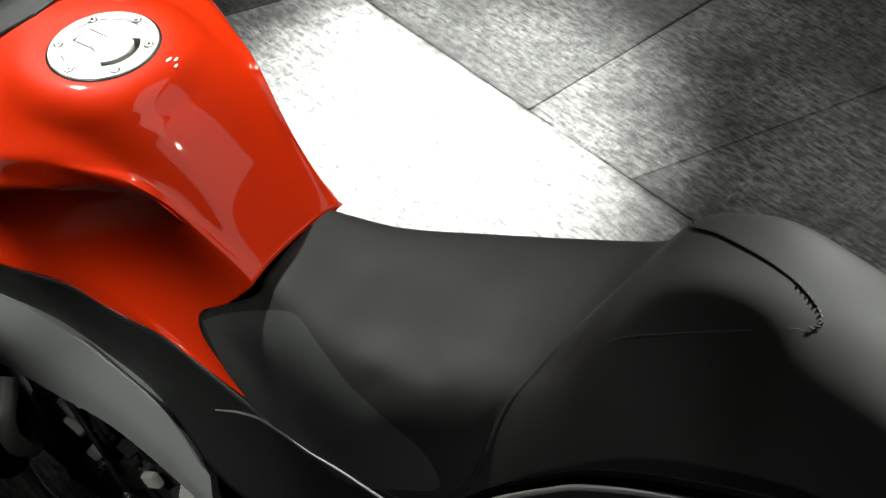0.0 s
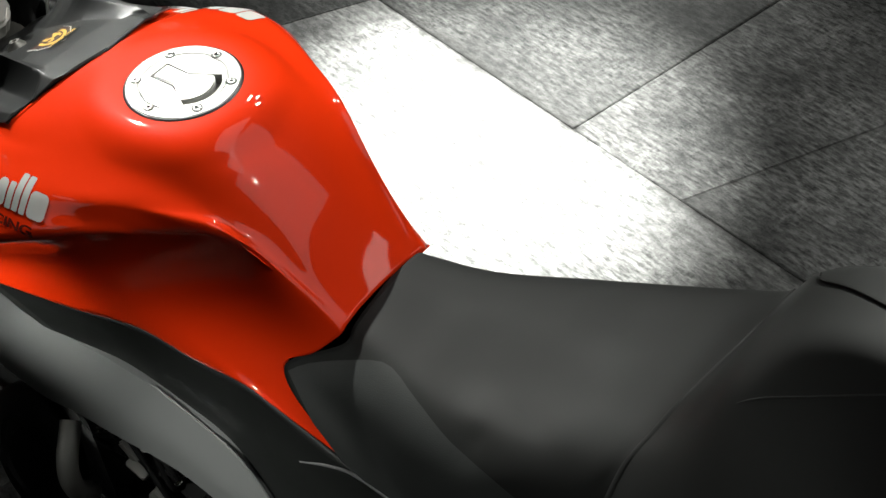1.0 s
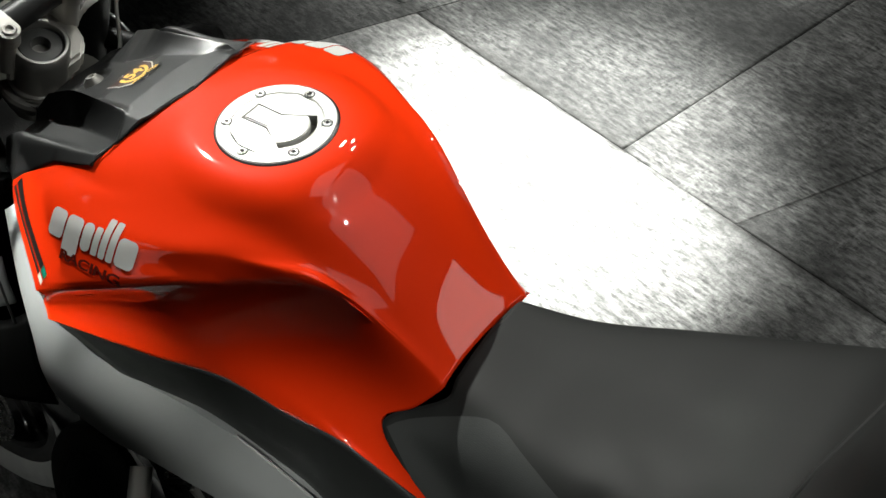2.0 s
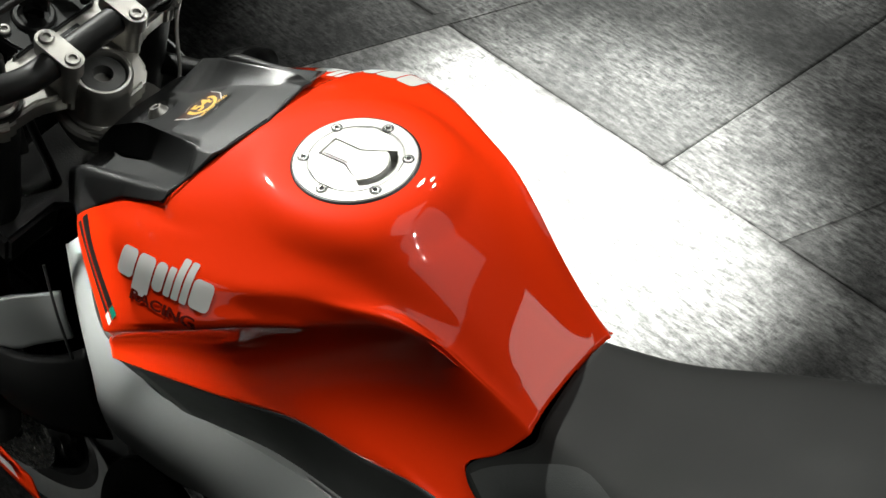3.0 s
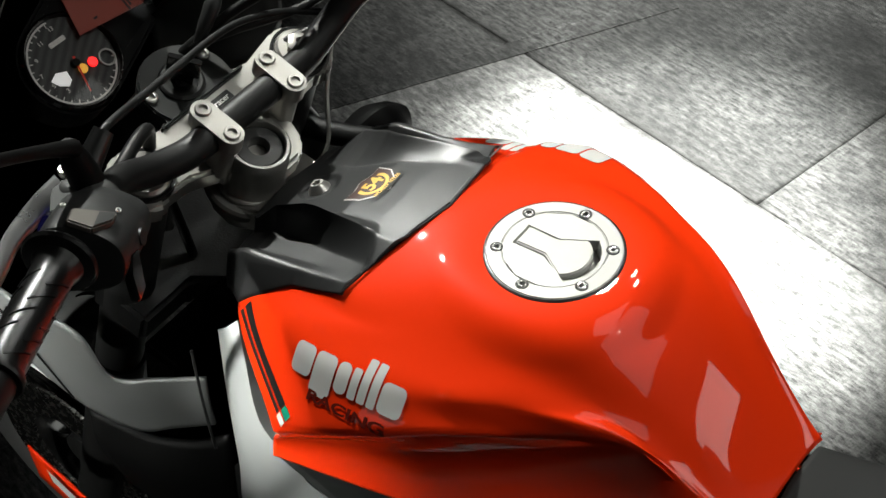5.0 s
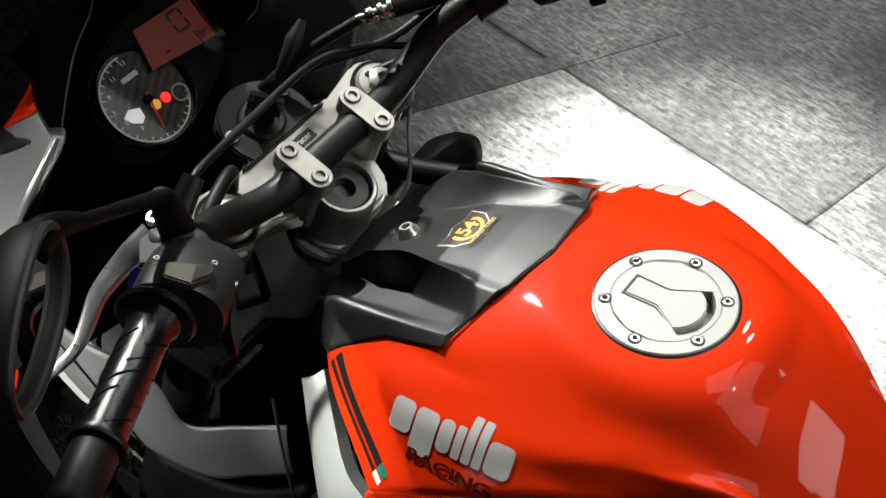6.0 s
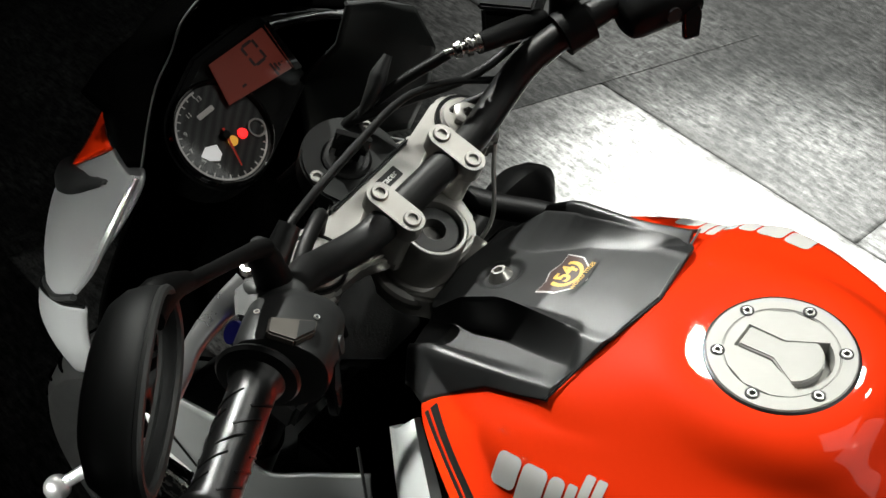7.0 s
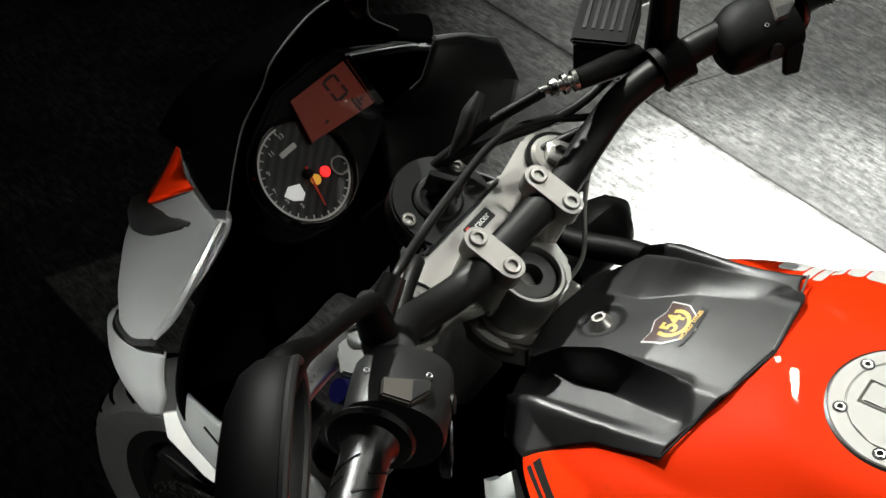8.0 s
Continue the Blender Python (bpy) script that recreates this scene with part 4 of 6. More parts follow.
def frame_plate(side):
    outer = [(0.285, 0.135, 0.905), (0.262, 0.162, 0.84), (0.25, 0.177, 0.77), (0.262, 0.176, 0.70), (0.262, 0.168, 0.645), (0.2, 0.162, 0.612), (0.139, 0.16, 0.616), (0.067, 0.16, 0.62), (-0.022, 0.155, 0.615), (-0.104, 0.152, 0.58), (-0.18, 0.15, 0.53)]
    inner = [(0.262, 0.128, 0.925), (0.238, 0.15, 0.90), (0.205, 0.176, 0.868), (0.172, 0.180, 0.84), (0.165, 0.165, 0.785), (0.14, 0.156, 0.763), (0.10, 0.150, 0.755), (0.029, 0.147, 0.751), (-0.03, 0.146, 0.741), (-0.122, 0.15, 0.716), (-0.182, 0.152, 0.635)]
    mid = [((a[0] + b[0]) / 2, (a[1] + b[1]) / 2 + 0.007, (a[2] + b[2]) / 2) for a, b in zip(outer, inner)]
    bm = skin([[(x, y * side, z) for x, y, z in r] for r in (outer, mid, inner)], 60, 5)
    plate_ = part("frame_plate", bm, FRAME, bike, "light grey alloy frame plate", thick=0.012, round_=0.002)
    part("plate_crease", tube([(-0.01, 0.1455 * side, 0.747), (-0.06, 0.1475 * side, 0.737), (-0.12, 0.1505 * side, 0.720), (-0.155, 0.152 * side, 0.686), (-0.176, 0.1535 * side, 0.648)], 0.0022, 24, 6), FRAME, plate_)
    return plate_


def tail_panel(side):
    top = [(-0.53, 0.153, 0.84), (-0.565, 0.1525, 0.885), (-0.60, 0.1525, 0.925), (-0.64, 0.150, 0.962), (-0.669, 0.1475, 0.985), (-0.736, 0.140, 1.016), (-0.83, 0.130, 1.04), (-1.1, 0.105, 1.05)]
    if side < 0:
        top = [(x, y - 0.015, z - 0.07) for x, y, z in top]
    rails = [
        top,
        [(x + 0.004, y + 0.007, z - 0.004) for x, y, z in top],
        [(x + 0.012, y + 0.010, z - 0.03) for x, y, z in top],
        [(x + 0.03, y + 0.006, z - 0.15) for x, y, z in top],
    ]
    bm = skin([[(x, y * side, z) for x, y, z in r] for r in rails], 40, 4, sharp=(1, 2))
    edge = part("tail_panel", bm, GREY_DARK, bike, "dark grey tail panel with a bright edge", thick=0.003)
    part("panel_edge", tube([(x + 0.003, (y + 0.0065) * side, z - 0.002) for x, y, z in top], 0.0026, 40, 8), FAIRING, edge, "pale edge of the tail panel")
    # black tube painted in as the shade of the gap
    part("gap_shade", tube([(x - 0.002, (y - 0.002) * side, z + 0.006) for x, y, z in top], 0.006, 40, 8), SHADE, edge)
    return edge


for side in (1, -1):
    side_cover(side)
    frame_plate(side)
    tail_panel(side)

# ---- steering: everything below stands square to the raked steering axis ----
RAKE = 22.5
S = Matrix.Translation((0.334, 0.002, 1.057)) @ pose(0, 0, 0, 0, -RAKE, 0)


def steering():
    yoke_line = [(-0.058, -0.02), (-0.045, -0.036), (-0.02, -0.045), (-0.006, -0.075), (-0.004, -0.108)] + arc(0.024, -0.11, 0.036, 190, 360, 8) + [(0.05, -0.06), (0.062, -0.03), (0.062, 0.03), (0.05, 0.06)] + arc(0.024, 0.106, 0.036, 0, 170, 8) + [(-0.004, 0.108), (-0.006, 0.075), (-0.02, 0.045), (-0.045, 0.036), (-0.058, 0.02)]
    yoke = part("top_yoke", plate(yoke_line, -0.062, -0.036, 0.004, S), ALLOY, bike, "cast alloy top fork yoke")
    part("stem_boss", lathe([(0, -0.1), (0.038, -0.1), (0.038, -0.078), (0.035, -0.076), (0.035, -0.07), (0.032, -0.068), (0.0305, -0.03), (0.0298, -0.019), (0.0282, -0.017), (0.0255, -0.017), (0.0245, -0.0185), (0.024, -0.034), (0, -0.034)], 40, S @ pose(-0.029, 0.012, 0)), ALLOY, yoke, "round alloy steering stem boss")
    part("stem_nut", lathe([(0, -0.045), (0.0235, -0.045), (0.0235, -0.024), (0.0215, -0.022), (0.0105, -0.0215), (0.0098, -0.024), (0.0098, -0.042), (0, -0.042)], 36, S @ pose(-0.029, 0.012, 0)), CASTING, yoke, "dark grey hollow stem nut")
    part("stem_collar", lathe([(0.032, -0.088), (0.043, -0.088), (0.0445, -0.084), (0.0445, -0.078), (0.042, -0.075), (0.032, -0.075)], 40, S @ pose(-0.029, 0.012, 0)), BOLT, yoke, "machined steering bearing collar")
    head = [(0.300, -0.043), (0.325, -0.047), (0.362, -0.035), (0.366, 0.045), (0.333, 0.054), (0.300, 0.044), (0.286, 0.022), (0.283, -0.018)]
    part("steering_head", plate(head, 0.945, 0.972, 0.003), ALLOY, bike, "cast alloy steering head of the frame")
    for y in (-0.0435, 0.0435):
        part("bar_riser", plate(rounded(-0.0245, y - 0.0108, 0.0245, y + 0.0108, 0.0105), -0.045, -0.003, 0.002, S, 2), ALLOY, yoke)
        clamp = part("bar_clamp", plate(rounded(-0.0285, y - 0.0118, 0.0285, y + 0.0118, 0.0115, n=7), -0.002, 0.0165, 0.0028, S, 3), ALLOY, yoke, "cast alloy handlebar clamp with rounded ends")
        for x in (-0.0175, 0.0175):
            part("bolt", hex_bolt((S @ Vector((x, y, 0.0135))), S.to_3x3() @ Vector((0, 0, 1)), 0.0078, 0.0055), BOLT, clamp)
    for y in (-0.11, 0.106):
        part("fork_cap", join(lathe([(0, -0.08), (0.0245, -0.08), (0.0245, -0.03), (0.0215, -0.027), (0.0205, -0.027)], 32, S @ pose(0.024, y, 0)), lathe([(0, -0.03), (0.0145, -0.03), (0.0145, -0.0205), (0.0115, -0.0185), (0.006, -0.0185), (0.0055, -0.024), (0, -0.024)], 6, S @ pose(0.024, y, 0, 0, 0, 12))), ALLOY, yoke, "polished fork cap with hexagon")
        part("fork_ring", lathe([(0.0255, -0.04), (0.0285, -0.04), (0.0285, -0.031), (0.0255, -0.031)], 32, S @ pose(0.024, y, 0)), BLACK, yoke)
        part("fork_tube", tube([S @ Vector((0.024, y, -0.06)), S @ Vector((0.024, y, -0.4))], 0.0265, 6, 24), DARK_METAL, bike, "dark fork tube")
        part("fork_leg", tube([S @ Vector((0.024, y, -0.38)), S @ Vector((0.024, y, -0.8))], [0.031, 0.029], 6, 24), DARK_METAL, bike)
    low_line = [(-0.05, -0.03), (-0.02, -0.06), (-0.02, -0.13), (0.05, -0.13), (0.06, -0.03), (0.06, 0.03), (0.05, 0.13), (-0.02, 0.13), (-0.02, 0.06), (-0.05, 0.03)]
    part("lower_yoke", plate(low_line, -0.27, -0.225, 0.005, S), DARK_METAL, bike, "dark lower fork yoke")
    part("label", plate(rounded(0.0285, -0.023, 0.0405, 0.010, 0.0012), -0.0362, -0.0352, 0, S), BLACK_DECAL, yoke, "black label with small lettering")
    part("label_words", words("racer", 0.0088, S @ Matrix.Translation((0.0345, -0.0095, -0.0349)) @ pose(0, 0, 0, 0, 0, -90)), WHITE_DECAL, yoke)
    part("label_mark", plate([(0.030, 0.003), (0.039, 0.005), (0.039, 0.009), (0.030, 0.0085)], -0.0353, -0.0346, 0, S), RED_DECAL, yoke)
    # ignition cover
    key_line = arc(0.068, 0.002, 0.047, -112, 112, 18) + [(0.050, 0.058), (0.046, 0.054), (0.046, -0.052), (0.050, -0.056)]
    key = part("ignition_cover", plate(key_line, -0.055, -0.031, 0.003, S), SIDE, bike, "black ignition lock cover")
    for dx, y in ((0.078, 0.04), (0.082, -0.034)):
        part("screw", hex_bolt(S @ Vector((dx, y, -0.0315)), S.to_3x3() @ Vector((0, 0, 1)), 0.0065, 0.003), BOLT, key)
    part("lock_barrel", lathe([(0, 0), (0.0225, 0), (0.0225, 0.004), (0.02, 0.006), (0.0165, 0.006), (0.0155, 0.002), (0.006, 0.002), (0.0055, 0.0045), (0, 0.0045)], 28, S @ pose(0.073, 0.005, -0.033)), DARK_METAL, key, "round ignition lock")
    part("key", join(plate(rounded(-0.011, -0.0015, 0.011, 0.0015, 0.001), 0, 0.014, 0, S @ pose(0.073, 0.005, -0.03, 0, 0, 30)), plate(rounded(-0.016, -0.003, 0.016, 0.003, 0.002), 0.012, 0.034, 0.001, S @ pose(0.073, 0.005, -0.03, 0, 0, 30))), GLOSSY, key, "black key in the lock")


steering()


def bar_line(side):
    return [(0.334, 0.0, 1.057), (0.334, 0.06 * side, 1.057), (0.337, 0.085 * side, 1.056), (0.338, 0.125 * side, 1.068), (0.330, 0.16 * side, 1.088), (0.302, 0.215 * side, 1.11), (0.266, 0.28 * side, 1.124), (0.205, 0.405 * side, 1.13)]


handlebar = part("handlebar", join(*[tube(bar_line(q), [0.0145, 0.0145, 0.0145, 0.0142, 0.0135, 0.012, 0.0112, 0.0112], 60, 20) for q in (1, -1)]), TUBE, bike, "black tubular handlebar")


def along_bar(side, y):
    pts = spline(bar_line(side), 200)
    k = min(range(200), key=lambda i: abs(abs(pts[i].y) - y))
    d = (pts[min(k + 1, 199)] - pts[max(k - 1, 0)]).normalized()
    return pts[k], d


for side in (1, -1):
    a, d = along_bar(side, 0.272 if side > 0 else 0.3)
    b, _ = along_bar(side, 0.385)
    axis = (b - a).normalized()
    m = to_axis(a, axis)
    L = (b - a).length
    prof = [(0.0125, 0), (0.029, 0.0), (0.031, 0.003), (0.029, 0.006), (0.021, 0.008), (0.0195, 0.012)]
    prof += [(0.0172, 0.016), (0.0168, 0.03), (0.0172, L - 0.012), (0.0178, L - 0.008), (0.021, L - 0.006), (0.0215, L - 0.002), (0.0205, L), (0.0125, L)]
    grip = part("grip", lathe(prof, 32, m), RUBBER, handlebar, "black ribbed rubber grip")
    for k in range(5):
        for q in range(4):
            z = 0.03 + k * (L - 0.055) / 4
            ang = q * 90 + k * 25
            rib = tube([m @ Vector((0.0170 * math.cos(radians(ang + s)), 0.0170 * math.sin(radians(ang + s)), z + s * 0.00022)) for s in (0, 20, 40, 60)], 0.0012, 8, 5)
            part("rib", rib, RUBBER, grip)
    part("bar_weight", lathe([(0, 0), (0.0165, 0), (0.0175, 0.004), (0.0165, 0.046), (0.0145, 0.05), (0, 0.05)], 28, to_axis(b + axis * 0.001, axis)), TUBE, handlebar, "dark metal bar end weight")


def switch_box(side):
    a, d = along_bar(side, 0.235 if side > 0 else 0.268)
    u = Vector((0, 0, 1)) - d * d.z
    u.normalize()
    f = d.cross(u) if side < 0 else u.cross(d)
    m = Matrix((( *f, ), ( *d, ), ( *u, ))).transposed().to_4x4()
    m = Matrix.Translation(a) @ m @ Matrix.Scale(1.0 if side > 0 else 0.85, 4)
    # x backwards from the bar, y along it, z up
    outline = [(-0.02, 0.014), (-0.012, 0.021), (0.008, 0.023), (0.032, 0.016), (0.046, 0.004), (0.049, -0.012), (0.040, -0.030), (0.012, -0.038), (-0.015, -0.032), (-0.024, -0.010)]
    loops = []
    for along, grow, dx, dz in ((-0.046, 0.5, 0.008, -0.006), (-0.043, 0.66, 0.006, -0.005), (-0.034, 0.84, 0.003, -0.002), (-0.015, 0.97, 0.0, 0.0), (0.006, 1.0, 0, 0), (0.032, 0.99, 0, 0), (0.037, 0.95, 0, 0), (0.038, 0.88, 0, 0)):
        loops.append([m @ Vector(((x - 0.01) * grow + 0.01 + dx, along, (z + 0.005) * grow - 0.005 + dz)) for x, z in [(q.x, q.y) for q in spline([(*p, 0) for p in outline + outline[:1]], 41)[:-1]]])
    box = part("switch_box", loft(loops), GREY_DARK if side > 0 else BLACK, handlebar, "dark plastic switch box")
    tilt = m @ pose(0.020, 0.026, 0.0205, 0, 17, 0)
    part("rocker", plate([(-0.017, -0.006), (0.016, -0.017), (0.017, -0.004), (0.006, 0.013), (-0.015, 0.012)], -0.002, 0.0045, 0.0014, tilt), ROCKER, box, "brown-grey rocker switch")
    part("rocker_face", plate([(0.004, -0.010), (0.0155, -0.0145), (0.016, -0.004), (0.006, 0.0105)], 0.0045, 0.0052, 0.0003, tilt), GREY_DARK, box)
    for x, y, z in ((-0.008, 0.006, 0.0232), (0.034, 0.0, 0.0165)):
        part("symbol", lathe([(0.0017, -0.001), (0.0023, -0.001), (0.0023, 0.0004), (0.0017, 0.0004)], 14, m @ pose(x, y, z, 0, 25 if x > 0 else 0, 0)), WHITE_DECAL, box, "pale printed symbol")
    part("button", lathe([(0, 0), (0.0075, 0), (0.007, 0.004), (0, 0.0045)], 20, to_axis(m @ Vector((0.0465, 0.0, -0.008)), m.to_3x3() @ Vector((1, 0, 0.1)))), GREY_DARK, box)
    part("horn_lever", plate([(-0.012, -0.03), (0.006, -0.034), (0.012, -0.004), (0.006, 0.012), (-0.01, 0.008)], -0.004, 0.004, 0.0015, m @ pose(0.046, 0.022, -0.018, 90, 0, 90)), GLOSSY, box, "glossy black signal lever")
    return box, m


BOX_L, BOX_ML = switch_box(1)
BOX_R, BOX_MR = switch_box(-1)
part("kill_switch", block(0.02, 0.022, 0.012, 0.003, BOX_MR @ pose(-0.012, 0.03, 0.024)), RED_DECAL, BOX_R, "red kill switch")


def clutch_side():
    a, d = along_bar(1, 0.2)
    perch = part("clutch_perch", join(lathe([(0.0125, -0.01), (0.0175, -0.01), (0.0175, 0.01), (0.0125, 0.01)], 28, to_axis(a, d)), tube([a + Vector((0.008, 0.0, 0.004)), a + Vector((0.02, 0.008, 0.006)), Vector((0.343, 0.205, 1.108))], [0.010, 0.009, 0.008], 10, 12), plate([(-0.018, -0.012), (0.012, -0.016), (0.024, -0.004), (0.02, 0.012), (-0.004, 0.02), (-0.02, 0.012)], -0.004, 0.005, 0.002, to_axis((0.328, 0.214, 1.112), (0.15, 0.2, 1)))), CASTING, handlebar, "cast grey clutch lever perch")
    pivot = Vector((0.345, 0.20, 1.108))
    line = [(0.343, 0.205, 1.110), (0.347, 0.22, 1.106), (0.35, 0.236, 1.10), (0.349, 0.264, 1.092), (0.343, 0.287, 1.08), (0.343, 0.306, 1.068), (0.36, 0.34, 1.05), (0.39, 0.384, 1.027)]
    blade = []
    path = spline(line, 40)
    for k, q in enumerate(path):
        d = (path[min(k + 1, 39)] - path[max(k - 1, 0)]).normalized()
        wide = Vector((0.75, 0.3, 0.25))
        wide = (wide - d * wide.dot(d)).normalized()
        high = wide.cross(d)
        w, h = 0.0125 - 0.0075 * min(1.0, k / 22) ** 0.8, 0.0065 - 0.0015 * k / 39
        blade.append([q + wide * w * math.copysign(abs(math.cos(a)) ** 0.6, math.cos(a)) + high * h * math.copysign(abs(math.sin(a)) ** 0.6, math.sin(a)) for a in [2 * math.pi * j / 16 for j in range(16)]])
    part("clutch_lever", join(loft(blade), lathe([(0, -0.0105), (0.006, -0.0085), (0.0095, -0.004), (0.0105, 0), (0.0095, 0.004), (0.006, 0.0085), (0, 0.0105)], 18, Matrix.Translation(line[-1]))), LEVER, handlebar, "polished clutch lever with ball end")
    part("lever_adjuster", lathe([(0, -0.006), (0.009, -0.006), (0.0095, 0), (0.009, 0.006), (0, 0.006)], 20, to_axis((0.318, 0.244, 1.108), (0.3, 0.6, 0.7))), BLUE, handlebar, "blue anodised adjuster")
    part("pivot_bolt", hex_bolt(pivot + Vector((0.004, -0.006, 0.006)), (0, 0, 1), 0.0075, 0.006), STEEL, handlebar)


clutch_side()


def brake_side():
    a, d = along_bar(-1, 0.2)
    part("brake_perch", lathe([(0.0125, -0.014), (0.021, -0.014), (0.021, 0.014), (0.0125, 0.014)], 28, to_axis(a, d)), BLACK, handlebar, "black brake lever perch")
    res = part("brake_reservoir", block(0.048, 0.1, 0.04, 0.006, pose(0.388, -0.225, 1.094, 0, 0, 22), 3), BLACK, handlebar, "black brake fluid reservoir with embossed lid")
    part("lid", block(0.051, 0.103, 0.007, 0.002, pose(0.388, -0.225, 1.1165, 0, 0, 22)), BLACK, res)
    for k in range(5):
        part("lid_bar", block(0.0035, 0.07, 0.0012, 0.0004, pose(0.388 + (k - 2) * 0.008 * math.cos(radians(22)), -0.225 + (k - 2) * 0.008 * math.sin(radians(22)), 1.1205, 0, 0, 22)), GREY_DARK, res)
    part("master_cylinder", tube([(0.345, -0.2, 1.098), (0.35, -0.16, 1.11), (0.359, -0.122, 1.118)], [0.012, 0.011, 0.009], 12, 14), BLACK, handlebar)
    line = [(0.358, -0.124, 1.118), (0.374, -0.102, 1.116)]
    n = Vector(line[1]) - Vector(line[0])
    prof = [(0, 0), (0.0095, 0), (0.0095, 0.004), (0.006, 0.005), (0.006, 0.008), (0.009, 0.009), (0.009, 0.013), (0.0055, 0.014), (0.0055, 0.018), (0.008, 0.019), (0.007, 0.024), (0.004, 0.026), (0.004, 0.034), (0, 0.034)]
    part("banjo_union", lathe(prof, 18, to_axis(line[0], n)), STEEL, handlebar, "steel brake hose union")
    brake = [(0.40, -0.21, 1.095), (0.40, -0.28, 1.085), (0.385, -0.36, 1.065), (0.375, -0.4, 1.06)]
    part("brake_lever", tube(brake, [0.01, 0.008, 0.007, 0.006], 24, 12), STEEL, handlebar, "polished brake lever")
    part("cable_guide", tube([(0.42, -0.071, 1.115), (0.421, -0.058, 1.103), (0.42, -0.044, 1.09), (0.424, -0.03, 1.072)], [0.004, 0.0085, 0.0075, 0.004], 20, 10), GREY_DARK, handlebar, "dark grey cable guide")
    part("mirror_stub", tube([(0.325, -0.207, 1.11), (0.322, -0.21, 1.2)], [0.014, 0.012], 8, 16), BLACK, handlebar, "black mirror stem")


brake_side()


def mirror_left():
    part("mirror_stem", join(tube([(0.322, 0.190, 1.085), (0.326, 0.199, 1.15), (0.3255, 0.2005, 1.158), (0.325, 0.201, 1.162)], [0.0155, 0.0145, 0.0125, 0.006], 10, 18), tube([(0.322, 0.198, 1.156), (0.316, 0.215, 1.17), (0.297, 0.255, 1.203), (0.268, 0.318, 1.252)], [0.0075, 0.0058, 0.0052, 0.006], 20, 12)), BLACK, handlebar, "black mirror stem")
    # housing: a deep oval shell, glass towards the rider
    c = Vector((0.213, 0.392, 1.264))
    face = Vector((-0.8, -0.6, 0.0)).normalized()
    long_ = Vector((-0.573, 0.817, 0.056))
    long_ = (long_ - face * long_.dot(face)).normalized()
    wide = long_.cross(face)
    loop = []
    for k in range(40):
        a = 2 * math.pi * k / 40
        x, y = math.cos(a), math.sin(a)
        loop.append(c + long_ * 0.074 * math.copysign(abs(x) ** 0.85, x) + wide * 0.034 * math.copysign(abs(y) ** 0.85, y) * (1.0 - 0.15 * x))
    bm = bmesh.new()
    rings = []
    for grow, depth in ((0.87, 0.006), (0.885, 0.0015), (0.91, -0.001), (0.96, -0.0005), (0.99, 0.002), (1.0, 0.006), (1.0, 0.012), (0.965, 0.021), (0.85, 0.030), (0.6, 0.0365), (0.25, 0.039)):
        rings.append([bm.verts.new(c + (q - c) * grow - face * depth) for q in loop])
    for a, b in zip(rings, rings[1:]):
        for j in range(40):
            bm.faces.new((a[j], a[(j + 1) % 40], b[(j + 1) % 40], b[j]))
    bm.faces.new(rings[-1])
    bmesh.ops.recalc_face_normals(bm, faces=bm.faces)
    shell = part("mirror_shell", bm, SHELL, handlebar, "dark plastic mirror housing")
    edge = [c + (q - c) * 0.95 + face * 0.001 for q in loop]
    # paler rim tube: the light on the rim's edge is put in its grey
    part("mirror_rim", tube(edge + edge[:2], 0.0032, 120, 8), CASTING, shell, "mirror rim in a paler grey for its lit edge")
    gb = bmesh.new()
    gb.faces.new([gb.verts.new(c + (q - c) * 0.878 - face * 0.004) for q in loop])
    part("mirror_glass", gb, MIRROR, shell, "mirror glass")
    part("stem_joint", tube([(0.273, 0.308, 1.246), (0.266, 0.326, 1.26), (0.259, 0.345, 1.27), (0.251, 0.36, 1.272)], [0.0065, 0.009, 0.0125, 0.012], 12, 14), BLACK, shell)


mirror_left()

# ---- instruments: x to the rider's right, y up the face, z towards the rider ----
FACE = Matrix(((0.0, 0.72, -0.69, 0.54), (-1.0, 0.0, 0.0, 0.03), (0.0, 0.69, 0.72, 1.04), (0, 0, 0, 1)))


